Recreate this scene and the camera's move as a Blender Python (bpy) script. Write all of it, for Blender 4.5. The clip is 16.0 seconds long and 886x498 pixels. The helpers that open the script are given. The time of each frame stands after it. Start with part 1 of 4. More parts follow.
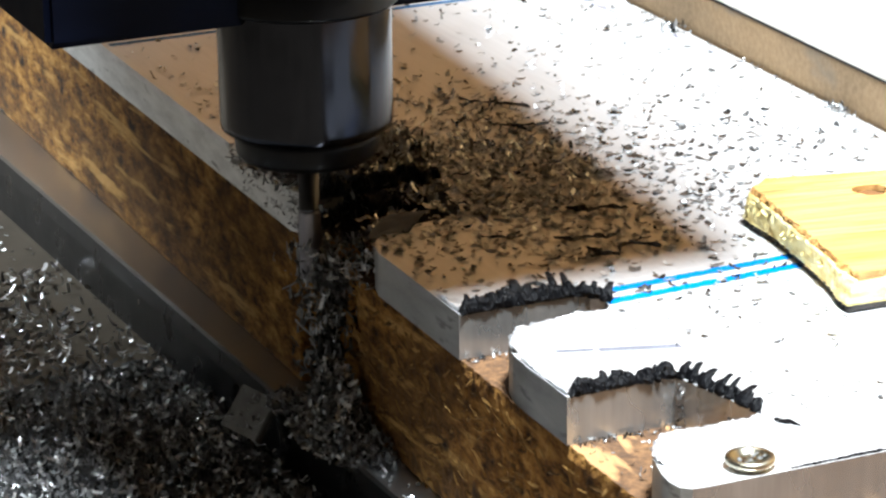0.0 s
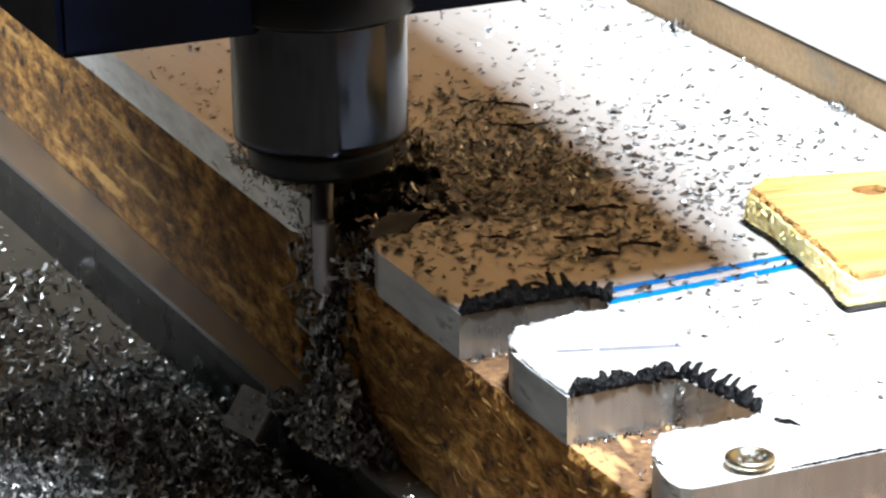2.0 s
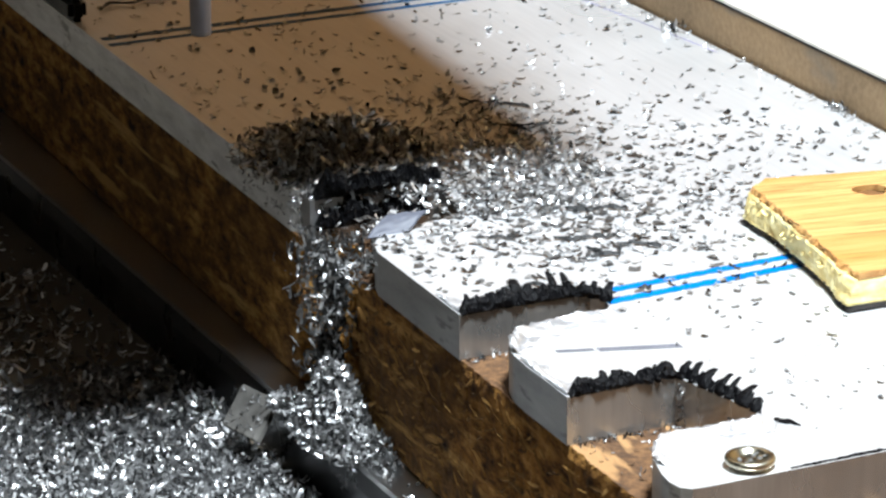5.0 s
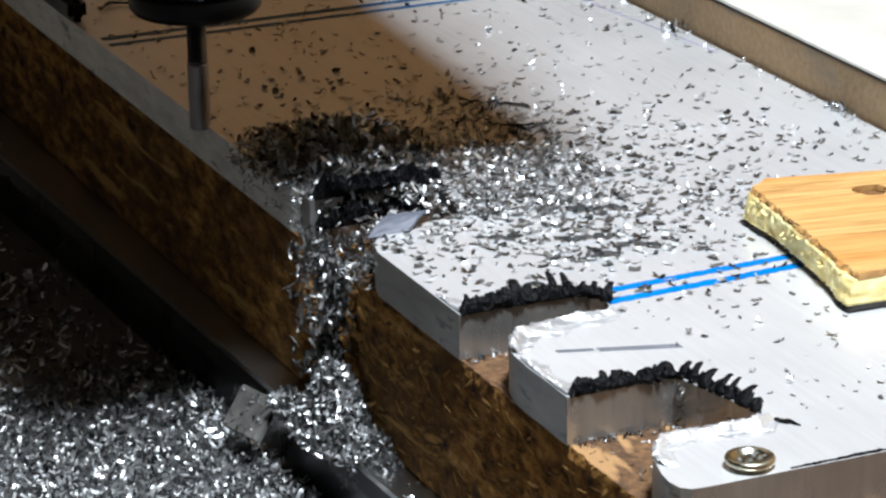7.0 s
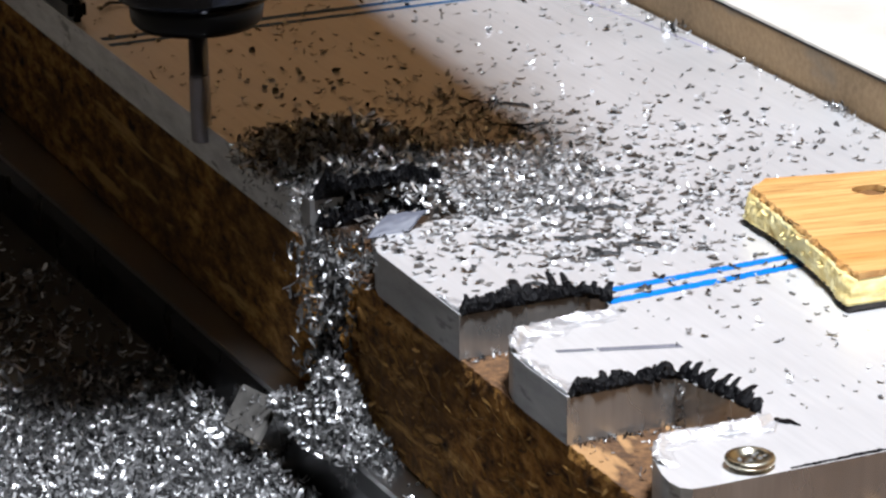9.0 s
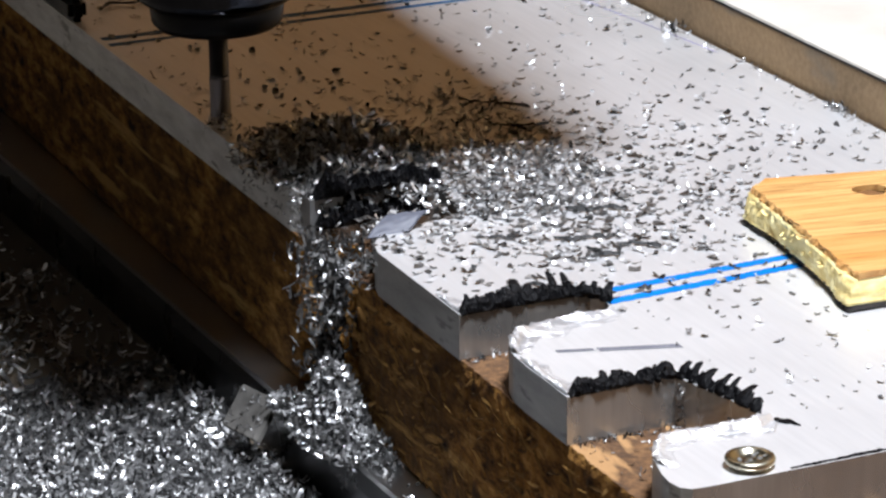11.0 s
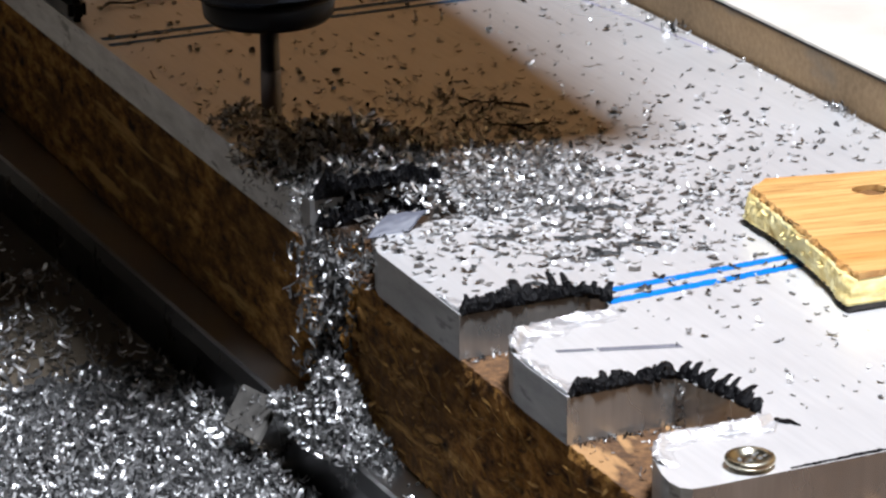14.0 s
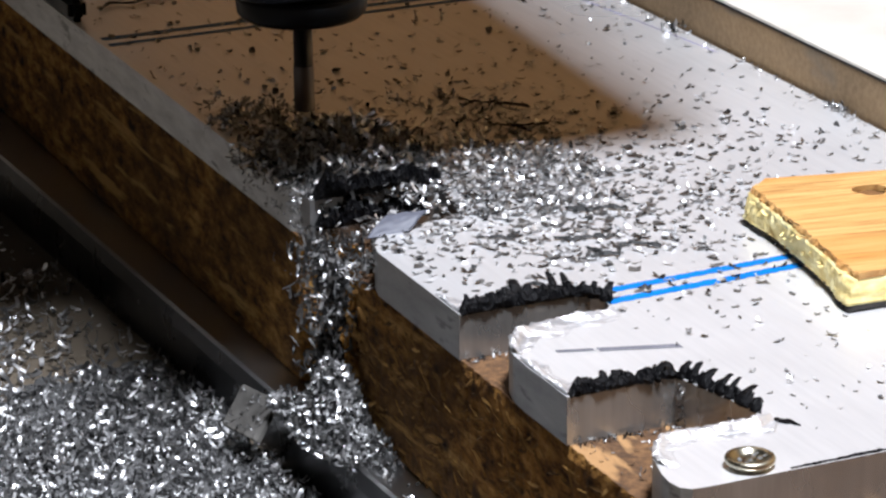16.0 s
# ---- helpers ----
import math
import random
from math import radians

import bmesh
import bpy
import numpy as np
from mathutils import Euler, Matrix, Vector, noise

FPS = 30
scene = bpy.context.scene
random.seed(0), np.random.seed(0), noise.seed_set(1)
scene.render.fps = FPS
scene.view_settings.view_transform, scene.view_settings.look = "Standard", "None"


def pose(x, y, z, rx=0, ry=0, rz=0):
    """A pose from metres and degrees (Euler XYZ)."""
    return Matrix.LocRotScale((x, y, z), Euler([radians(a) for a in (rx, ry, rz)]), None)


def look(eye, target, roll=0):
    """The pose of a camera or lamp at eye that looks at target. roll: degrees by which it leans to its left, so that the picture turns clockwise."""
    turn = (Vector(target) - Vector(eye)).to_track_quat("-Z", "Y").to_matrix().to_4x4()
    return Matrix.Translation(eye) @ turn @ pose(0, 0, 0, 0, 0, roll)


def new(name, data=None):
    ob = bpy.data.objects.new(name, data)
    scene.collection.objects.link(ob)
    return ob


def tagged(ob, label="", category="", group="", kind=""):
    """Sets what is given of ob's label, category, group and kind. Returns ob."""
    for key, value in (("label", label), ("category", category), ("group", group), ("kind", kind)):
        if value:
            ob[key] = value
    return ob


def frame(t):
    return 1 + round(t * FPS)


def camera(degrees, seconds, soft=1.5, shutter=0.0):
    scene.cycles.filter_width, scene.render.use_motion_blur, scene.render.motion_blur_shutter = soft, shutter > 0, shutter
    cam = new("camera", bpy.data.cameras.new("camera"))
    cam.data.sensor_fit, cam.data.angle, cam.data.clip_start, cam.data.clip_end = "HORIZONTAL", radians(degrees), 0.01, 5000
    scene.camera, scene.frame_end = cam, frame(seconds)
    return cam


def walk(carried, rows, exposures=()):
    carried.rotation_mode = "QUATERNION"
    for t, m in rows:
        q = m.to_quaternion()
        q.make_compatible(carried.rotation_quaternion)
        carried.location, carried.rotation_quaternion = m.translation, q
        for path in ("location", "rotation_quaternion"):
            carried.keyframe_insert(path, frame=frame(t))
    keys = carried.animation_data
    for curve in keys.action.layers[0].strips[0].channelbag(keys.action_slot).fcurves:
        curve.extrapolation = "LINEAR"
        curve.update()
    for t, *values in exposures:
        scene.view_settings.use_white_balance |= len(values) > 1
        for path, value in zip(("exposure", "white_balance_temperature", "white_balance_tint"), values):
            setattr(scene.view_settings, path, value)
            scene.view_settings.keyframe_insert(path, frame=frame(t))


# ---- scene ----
cam = camera(15.7, 16.0, soft=2.45)
EYE, AIM = (-0.318, -0.712, 0.292), (0.443, 1.015, -0.371)
walk(cam, [(0, look(EYE, AIM, -0.8)), (16, look(EYE, AIM, -0.8))],
     exposures=[(0, 1.0, 6060, 4), (3.9, 1.0, 6060, 4), (5.8, -0.08, 6080, 4), (7.0, -0.08, 6000, 5), (8.4, -0.06, 6150, 11), (12, -0.08, 6150, 11), (16, -0.08, 6150, 12)])

# ---------------------------------------------------------------- light
world = bpy.data.worlds.new("world")
scene.world = world
world.use_nodes = True
world.node_tree.nodes["Background"].inputs[0].default_value = (1.0, 0.85, 0.68, 1)
world.node_tree.nodes["Background"].inputs[1].default_value = 0.05


def disc_lamp(name, eye, target, power, size, colour):
    data = bpy.data.lights.new(name, "AREA")
    data.shape, data.size, data.energy, data.color = "DISK", size, power, colour
    ob = new(name, data)
    ob.matrix_world = look(eye, target)
    return ob


disc_lamp("work_lamp_light", (0.04, -0.40, 1.15), (0.06, 0.10, 0), 45, 0.21, (0.95, 0.97, 1.0))
# Unseen spot, added to brighten the far left edge, rail and bed.
bench = bpy.data.lights.new("far_left_fill_light", "SPOT")
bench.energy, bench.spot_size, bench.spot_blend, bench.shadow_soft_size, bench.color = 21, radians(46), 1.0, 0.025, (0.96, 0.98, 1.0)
new("far_left_fill_light", bench).matrix_world = look((-0.38, 0.85, 0.30), (-0.02, 0.50, -0.04))


# ---------------------------------------------------------------- materials
class Mat:
    """A node material, built step by step."""

    def __init__(self, name, rough=0.5, metal=0.0, colour=(0.5, 0.5, 0.5)):
        self.m = bpy.data.materials.new(name)
        self.m.use_nodes = True
        self.t = self.m.node_tree
        self.b = self.t.nodes["Principled BSDF"]
        self.b.inputs["Roughness"].default_value = rough
        self.b.inputs["Metallic"].default_value = metal
        self.b.inputs["Base Color"].default_value = (*colour, 1)
        self.tc = self.t.nodes.new("ShaderNodeTexCoord")

    def put(self, socket, where):
        self.t.links.new(socket, self.b.inputs[where])

    def noise(self, scale, stretch=(1, 1, 1), detail=4, rough=0.55):
        mp = self.t.nodes.new("ShaderNodeMapping")
        mp.inputs["Scale"].default_value = stretch
        self.t.links.new(self.tc.outputs["Object"], mp.inputs["Vector"])
        n = self.t.nodes.new("ShaderNodeTexNoise")
        n.inputs["Scale"].default_value = scale
        n.inputs["Detail"].default_value = detail
        n.inputs["Roughness"].default_value = rough
        self.t.links.new(mp.outputs[0], n.inputs["Vector"])
        return n.outputs["Fac"]

    def cells(self, scale, stretch=(1, 1, 1)):
        mp = self.t.nodes.new("ShaderNodeMapping")
        mp.inputs["Scale"].default_value = stretch
        self.t.links.new(self.tc.outputs["Object"], mp.inputs["Vector"])
        n = self.t.nodes.new("ShaderNodeTexVoronoi")
        n.inputs["Scale"].default_value = scale
        self.t.links.new(mp.outputs[0], n.inputs["Vector"])
        return n

    def ramp(self, fac, stops):
        r = self.t.nodes.new("ShaderNodeValToRGB")
        r.color_ramp.elements[0].position, r.color_ramp.elements[1].position = stops[0][0], stops[-1][0]
        r.color_ramp.elements[0].color, r.color_ramp.elements[1].color = (*stops[0][1], 1), (*stops[-1][1], 1)
        for p, c in stops[1:-1]:
            r.color_ramp.elements.new(p).color = (*c, 1)
        self.t.links.new(fac, r.inputs[0])
        return r.outputs[0]

    def mix(self, fac, a, b, mode="MIX"):
        n = self.t.nodes.new("ShaderNodeMix")
        n.data_type, n.blend_type = "RGBA", mode
        for k, v in ((0, fac), (6, a), (7, b)):
            if isinstance(v, (int, float)):
                n.inputs[k].default_value = v
            elif isinstance(v, tuple):
                n.inputs[k].default_value = (*v, 1)
            else:
                self.t.links.new(v, n.inputs[k])
        return n.outputs[2]

    def bump(self, height, strength, distance):
        n = self.t.nodes.new("ShaderNodeBump")
        n.inputs["Strength"].default_value, n.inputs["Distance"].default_value = strength, distance
        self.t.links.new(height, n.inputs["Height"])
        self.t.links.new(n.outputs[0], self.b.inputs["Normal"])

    def span(self, fac, lo, hi, where):
        n = self.t.nodes.new("ShaderNodeMapRange")
        n.inputs["From Min"].default_value, n.inputs["From Max"].default_value = 0.3, 0.7
        n.inputs["To Min"].default_value, n.inputs["To Max"].default_value = lo, hi
        self.t.links.new(fac, n.inputs["Value"])
        self.put(n.outputs[0], where)

    def random(self):
        return self.t.nodes.new("ShaderNodeNewGeometry").outputs["Random Per Island"]


def aluminium_sheet():
    k = Mat("rolled_aluminium", 0.35, 0.6)
    streak = k.noise(60, (9, 0.6, 1), 5)
    blotch = k.noise(14, (1, 1, 1), 3)
    k.put(k.mix(0.5, k.ramp(streak, [(0.3, (0.70, 0.70, 0.71)), (0.7, (0.84, 0.84, 0.85))]),
                k.ramp(blotch, [(0.3, (0.72, 0.72, 0.73)), (0.7, (0.86, 0.86, 0.87))])), "Base Color")
    k.span(blotch, 0.27, 0.36, "Roughness")
    k.bump(streak, 0.12, 0.0004)
    return k.m


def milled_aluminium():
    k = Mat("sawn_aluminium", 0.34, 0.8)
    lines = k.noise(500, (1, 1, 0.06), 3)
    blotch = k.noise(60, (1, 1, 0.4), 4)
    k.put(k.mix(0.5, k.ramp(lines, [(0.3, (0.30, 0.297, 0.29)), (0.7, (0.42, 0.418, 0.41))]),
                k.ramp(blotch, [(0.3, (0.26, 0.257, 0.25)), (0.7, (0.48, 0.478, 0.47))])), "Base Color")
    k.span(blotch, 0.2, 0.36, "Roughness")
    k.bump(lines, 0.08, 0.0003)
    return k.m


def particle_board():
    k = Mat("particle_board", 0.85)
    a = k.noise(200, (1, 0.45, 1), 8, 0.72)
    col = k.ramp(a, [(0.36, (0.026, 0.012, 0.004)), (0.45, (0.15, 0.066, 0.014)), (0.54, (0.32, 0.155, 0.034)), (0.66, (0.56, 0.31, 0.085))])
    patch = k.noise(32, (1, 0.45, 1), 3)
    col = k.mix(k.ramp(patch, [(0.42, (0, 0, 0)), (0.62, (0.7, 0.7, 0.7))]), col, (0.075, 0.036, 0.011))
    fibre = k.ramp(k.noise(110, (1, 0.15, 1.2), 5, 0.62), [(0.56, (0, 0, 0)), (0.63, (0.8, 0.8, 0.8))])
    col = k.mix(fibre, col, (0.52, 0.30, 0.092))
    pit = k.cells(75, (1, 0.7, 1.2))
    dark = k.ramp(pit.outputs["Distance"], [(0.14, (1, 1, 1)), (0.30, (0, 0, 0))])
    sel = k.ramp(k.noise(60, (1, 1, 1), 2), [(0.50, (0, 0, 0)), (0.57, (1, 1, 1))])
    k.put(k.mix(k.mix(1.0, dark, sel, "MULTIPLY"), col, (0.02, 0.010, 0.005)), "Base Color")
    k.bump(a, 0.8, 0.002)
    k.b.inputs["Specular IOR Level"].default_value = 0.2
    return k.m


def wood_flake():
    k = Mat("pressed_wood_flake", 0.8)
    col = k.ramp(k.random(), [(0.0, (0.055, 0.026, 0.008)), (0.5, (0.20, 0.102, 0.028)), (0.88, (0.32, 0.172, 0.046)), (1.0, (0.52, 0.31, 0.10))])
    k.put(k.mix(0.35, col, k.ramp(k.noise(500, (1, 0.15, 1), 4), [(0.35, (0.04, 0.02, 0.006)), (0.65, (0.36, 0.20, 0.06))])), "Base Color")
    k.bump(k.noise(700, (1, 0.15, 1)), 0.4, 0.0006)
    k.b.inputs["Specular IOR Level"].default_value = 0.2
    return k.m


def melamine():
    k = Mat("white_melamine", 0.4, 0.0)
    k.put(k.ramp(k.noise(25, (1, 1, 1), 5), [(0.3, (0.50, 0.47, 0.42)), (0.7, (0.66, 0.63, 0.58))]), "Base Color")
    k.bump(k.noise(500), 0.1, 0.0003)
    return k.m


def raw_wood():
    k = Mat("pine_plywood", 0.65)
    g = k.noise(170, (0.18, 3.6, 1), 6, 0.65)
    f = k.noise(30, (0.3, 2.0, 1), 3)
    col = k.ramp(g, [(0.3, (0.24, 0.105, 0.024)), (0.5, (0.46, 0.258, 0.082)), (0.7, (0.56, 0.345, 0.13))])
    col = k.mix(k.ramp(f, [(0.45, (0, 0, 0)), (0.7, (1, 1, 1))]), col, (0.42, 0.19, 0.042))
    crack = k.ramp(k.noise(190, (0.16, 3.0, 1), 3, 0.6), [(0.30, (0.9, 0.9, 0.9)), (0.38, (0, 0, 0))])
    k.put(k.mix(crack, col, (0.24, 0.085, 0.014)), "Base Color")
    k.bump(g, 0.5, 0.0006)
    return k.m


def split_wood():
    k = Mat("split_plywood_edge", 0.85)
    g = k.noise(130, (1, 1, 2.5), 5, 0.6)
    k.put(k.ramp(g, [(0.3, (0.34, 0.22, 0.07)), (0.42, (0.66, 0.52, 0.20)), (0.7, (0.86, 0.77, 0.42))]), "Base Color")
    k.bump(g, 0.35, 0.0008)
    return k.m


def swarf(name, lo, hi, rough):
    k = Mat(name, rough, 0.85)
    k.put(k.ramp(k.random(), [(0.0, (lo, lo, lo * 1.02)), (0.55, (lo + 0.33 * (hi - lo),) * 3), (1.0, (hi, hi, hi * 1.01))]), "Base Color")
    worn = k.t.nodes.new("ShaderNodeMapRange")
    worn.inputs["To Min"].default_value, worn.inputs["To Max"].default_value = rough * 0.85, rough * 1.75
    k.t.links.new(k.random(), worn.inputs["Value"])
    k.put(worn.outputs[0], "Roughness")
    k.bump(k.noise(900), 0.3, 0.0004)
    return k.m


def painted(name, colour, rough, metal=0.0, spread=0.25):
    k = Mat(name, rough, metal)
    n = k.noise(60, (1, 1, 1), 5)
    lo = tuple(c * (1 - spread) for c in colour)
    hi = tuple(min(1, c * (1 + spread)) for c in colour)
    k.put(k.ramp(n, [(0.3, lo), (0.7, hi)]), "Base Color")
    k.span(n, max(0.05, rough - 0.08), rough + 0.08, "Roughness")
    return k.m


def bed_laminate():
    k = Mat("worn_bed_laminate", 0.8)
    n = k.noise(18, (1, 1, 1), 6)
    k.put(k.ramp(n, [(0.3, (0.075, 0.061, 0.045)), (0.7, (0.14, 0.115, 0.086))]), "Base Color")
    k.bump(k.noise(400), 0.15, 0.0003)
    k.m.node_tree.nodes["Principled BSDF"].inputs["Specular IOR Level"].default_value = 0.15
    return k.m


BED = bed_laminate()


def board_face():
    k = Mat("particle_board_face", 0.8)
    a = k.noise(420, (1, 1, 1), 5, 0.65)
    b = k.noise(120, (1, 0.6, 1), 4)
    col = k.mix(0.45, k.ramp(a, [(0.35, (0.02, 0.009, 0.003)), (0.5, (0.09, 0.040, 0.012)), (0.65, (0.19, 0.095, 0.034))]),
                k.ramp(b, [(0.35, (0.035, 0.015, 0.005)), (0.65, (0.14, 0.068, 0.024))]))
    strand_tone = k.ramp(k.noise(120, (1, 0.25, 1), 3), [(0.56, (0, 0, 0)), (0.64, (0.8, 0.8, 0.8))])
    k.put(k.mix(strand_tone, col, (0.36, 0.20, 0.08)), "Base Color")
    k.bump(a, 0.6, 0.001)
    return k.m


def rolled_edge(name, metal, lift):
    k = Mat(name, 0.40, metal)
    n = k.noise(90, (1, 0.5, 2), 6, 0.7)
    col = k.ramp(n, [(0.3, (0.28 * lift,) * 3), (0.5, (0.40 * lift,) * 3), (0.7, (0.50 * lift,) * 3)])
    scuff = k.ramp(k.noise(70, (1, 0.8, 3.0), 5, 0.65), [(0.60, (0, 0, 0)), (0.68, (0.75, 0.75, 0.75))])
    k.put(k.mix(scuff, col, (0.12, 0.12, 0.12)), "Base Color")
    k.span(n, 0.34, 0.50, "Roughness")
    k.bump(n, 0.05, 0.0003)
    return k.m


# Uncut far edge is painted lighter, near sides darker, as the light falls there.
BOARD_TOP, ROLLED, SAWN = board_face(), rolled_edge("rolled_plate_edge", 0.35, 1.75), rolled_edge("sawn_finger_side", 0.85, 0.9)
# Near-black brown: the clamp's under-shadow as colour, and the side board's dark strip.
DARK_STRIP = painted("dark_strip_brown", (0.018, 0.014, 0.012), 0.8, 0.0, 0.4)
OFFCUT = painted("sawn_offcut_metal", (0.18, 0.172, 0.16), 0.5, 0.5, 0.7)
# Dark brown puts the shade of the drilled hole into the colour.
HOLE = painted("dark_hole_wood", (0.13, 0.055, 0.012), 0.8, 0.0, 0.4)
SHEET, CUT, BOARD, MELA = aluminium_sheet(), milled_aluminium(), particle_board(), melamine()
FLAKE = wood_flake()
WOOD, SPLIT = raw_wood(), split_wood()
CHIP = swarf("aluminium_swarf", 0.09, 0.82, 0.29)
# Dark swarf tones; in heaps, lumps and slots they paint the shade between shavings.
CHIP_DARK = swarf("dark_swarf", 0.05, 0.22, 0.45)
CHIP_MID = swarf("dimmed_swarf", 0.05, 0.46, 0.30)
CORE = swarf("shaded_core_swarf", 0.12, 0.30, 0.5)
FINE = swarf("void_shade_swarf", 0.06, 0.18, 0.55)
def torn_metal():
    k = Mat("smeared_aluminium", 0.32, 0.74)
    n = k.noise(160, (0.35, 1.3, 1), 5, 0.6)
    k.put(k.ramp(n, [(0.32, (0.42, 0.43, 0.46)), (0.5, (0.80, 0.80, 0.82)), (0.7, (0.90, 0.90, 0.91))]), "Base Color")
    k.bump(n, 1.0, 0.0028)
    return k.m


SMEAR = torn_metal()
FOLD = painted("folded_grey_metal", (0.085, 0.09, 0.115), 0.6, 0.1, 0.35)
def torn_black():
    k = Mat("shade_black_metal", 0.38)
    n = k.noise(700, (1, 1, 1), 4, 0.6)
    # Near-black puts the unlit, dark-reflecting side of the burrs into the colour.
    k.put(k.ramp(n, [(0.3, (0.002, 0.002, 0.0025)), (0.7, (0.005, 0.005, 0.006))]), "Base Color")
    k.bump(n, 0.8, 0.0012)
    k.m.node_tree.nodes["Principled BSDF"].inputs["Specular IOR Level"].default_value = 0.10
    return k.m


CRUST = torn_black()
GREY = painted("grey_scratch", (0.11, 0.11, 0.13), 0.5)
INK = painted("blue_ink", (0.003, 0.125, 0.42), 0.6, 0.0, 0.1)
# Same ink, greyed and darkened for the lines that lie in shadow.
INK_SHADED = painted("shaded_blue_ink", (0.03, 0.10, 0.22), 0.5, 0.0, 0.15)
for ink in (INK, INK_SHADED):
    ink.node_tree.nodes["Principled BSDF"].inputs["Specular IOR Level"].default_value = 0.15
VIOLET = painted("violet_pencil", (0.22, 0.20, 0.38), 0.6)
NAVY = painted("navy_painted_steel", (0.0025, 0.004, 0.012), 0.6)
NAVY.node_tree.nodes["Principled BSDF"].inputs["Specular IOR Level"].default_value = 0.06
BLACK = painted("black_anodised", (0.004, 0.004, 0.005), 0.35)
BLACK.node_tree.nodes["Principled BSDF"].inputs["Specular IOR Level"].default_value = 0.12
def fibreboard():
    k = Mat("raw_fibreboard", 0.85)
    big, fine = k.noise(22, (1, 0.5, 1), 4), k.noise(420, (1, 1, 1), 4, 0.6)
    col = k.mix(0.4, k.ramp(big, [(0.35, (0.19, 0.13, 0.070)), (0.65, (0.34, 0.225, 0.115))]), k.ramp(fine, [(0.35, (0.20, 0.125, 0.06)), (0.65, (0.36, 0.25, 0.14))]))
    stain = k.ramp(k.noise(34, (1, 0.7, 1.5), 3), [(0.62, (0, 0, 0)), (0.74, (0.7, 0.7, 0.7))])
    k.put(k.mix(stain, col, (0.16, 0.14, 0.115)), "Base Color")
    k.bump(fine, 0.3, 0.0006)
    return k.m


MDF = fibreboard()
# Tones of the unseen carriage, picked for the light that they bounce.
BEAM = painted("pale_bounce_paint", (0.36, 0.34, 0.315), 0.6, 0.0, 0.08)
CARRIER = painted("brown_bounce_board", (0.31, 0.182, 0.07), 0.6, 0.0, 0.15)
STEEL = painted("polished_spindle_steel", (0.022, 0.023, 0.028), 0.14, 1.0)
TOOL = painted("ground_tool_steel", (0.22, 0.21, 0.23), 0.45, 1.0)
SHANK = painted("tool_shank_steel", (0.08, 0.078, 0.082), 0.4, 1.0)
ZINC = painted("yellow_zinc_steel", (0.46, 0.43, 0.34), 0.28, 1.0)
def satin():
    k = Mat("satin_rail_metal", 0.30, 1.0)
    n = k.noise(40, (1, 0.05, 1), 3)
    k.put(k.ramp(n, [(0.3, (0.44, 0.435, 0.43)), (0.7, (0.54, 0.535, 0.53))]), "Base Color")
    k.bump(k.noise(700, (1, 0.03, 1)), 0.06, 0.0003)
    return k.m


SATIN = satin()
# Same metal as the cap, darkened to hold the shade of the side.
RAIL_SIDE = painted("shaded_rail_side", (0.055, 0.055, 0.057), 0.30, 0.95, 0.05)
WALL = painted("brown_reflection_board", (0.132, 0.054, 0.0046), 0.7, 0.0, 0.25)
BOUNCE_WALL = painted("tan_bounce_wall", (0.52, 0.315, 0.12), 0.8)
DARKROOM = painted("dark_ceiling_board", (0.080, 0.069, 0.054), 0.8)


# ---------------------------------------------------------------- mesh tools
def link(name, bm, mat, parent=None, label="", smooth=False):
    me = bpy.data.meshes.new(name)
    bm.normal_update()
    bm.to_mesh(me)
    bm.free()
    for m in (mat if isinstance(mat, (list, tuple)) else [mat]):
        me.materials.append(m)
    if smooth:
        me.shade_smooth()
    ob = new(name, me)
    if parent:
        ob.parent = parent
    if label:
        ob["label"] = label
    return ob


def part(name, bm, mat, parent, label="", smooth=False):
    return link(name, bm, mat, parent, label, smooth)


def block(x0, x1, y0, y1, z0, z1, bevel=0.0, seg=2):
    bm = bmesh.new()
    bmesh.ops.create_cube(bm, size=1)
    for v in bm.verts:
        v.co = ((x0, x1)[v.co.x > 0], (y0, y1)[v.co.y > 0], (z0, z1)[v.co.z > 0])
    if bevel:
        bmesh.ops.bevel(bm, geom=bm.edges[:], offset=bevel, segments=seg, affect="EDGES")
    return bm


def lathe(profile, n=48, flute=0.0, twist=0.0):
    """A turned body from (radius, z) pairs, closed at both ends; flute: depth of two helical grooves."""
    bm = bmesh.new()
    rings = []
    for r, z in profile:
        ring = []
        for i in range(n):
            a = 2 * math.pi * i / n
            rr = r - flute * max(0.0, math.cos(2 * (a - twist * z))) ** 2
            ring.append(bm.verts.new((rr * math.cos(a), rr * math.sin(a), z)))
        rings.append(ring)
    for lo, hi in zip(rings, rings[1:]):
        for i in range(n):
            bm.faces.new((lo[i], lo[(i + 1) % n], hi[(i + 1) % n], hi[i]))
    bm.faces.new(rings[0][::-1])
    bm.faces.new(rings[-1])
    return bm


def prism(outline, z0, z1, top=0, side=1, edge=False):
    """A plate with that outline (anticlockwise), its top and its cut sides in two materials."""
    bm = bmesh.new()
    lo = [bm.verts.new((x, y, z0)) for x, y in outline]
    hi = [bm.verts.new((x, y, z1)) for x, y in outline]
    bm.faces.new(hi).material_index = top
    bm.faces.new(lo[::-1]).material_index = top
    for i in range(len(lo)):
        j = (i + 1) % len(lo)
        rolled = outline[i][0] < 0.0021 and outline[j][0] < 0.0021 and top == 0 and side == 1
        bm.faces.new((lo[i], lo[j], hi[j], hi[i])).material_index = (2 if outline[i][0] < -0.0014 and outline[i][1] > 0.1 else 3) if rolled and edge else side
    return bm


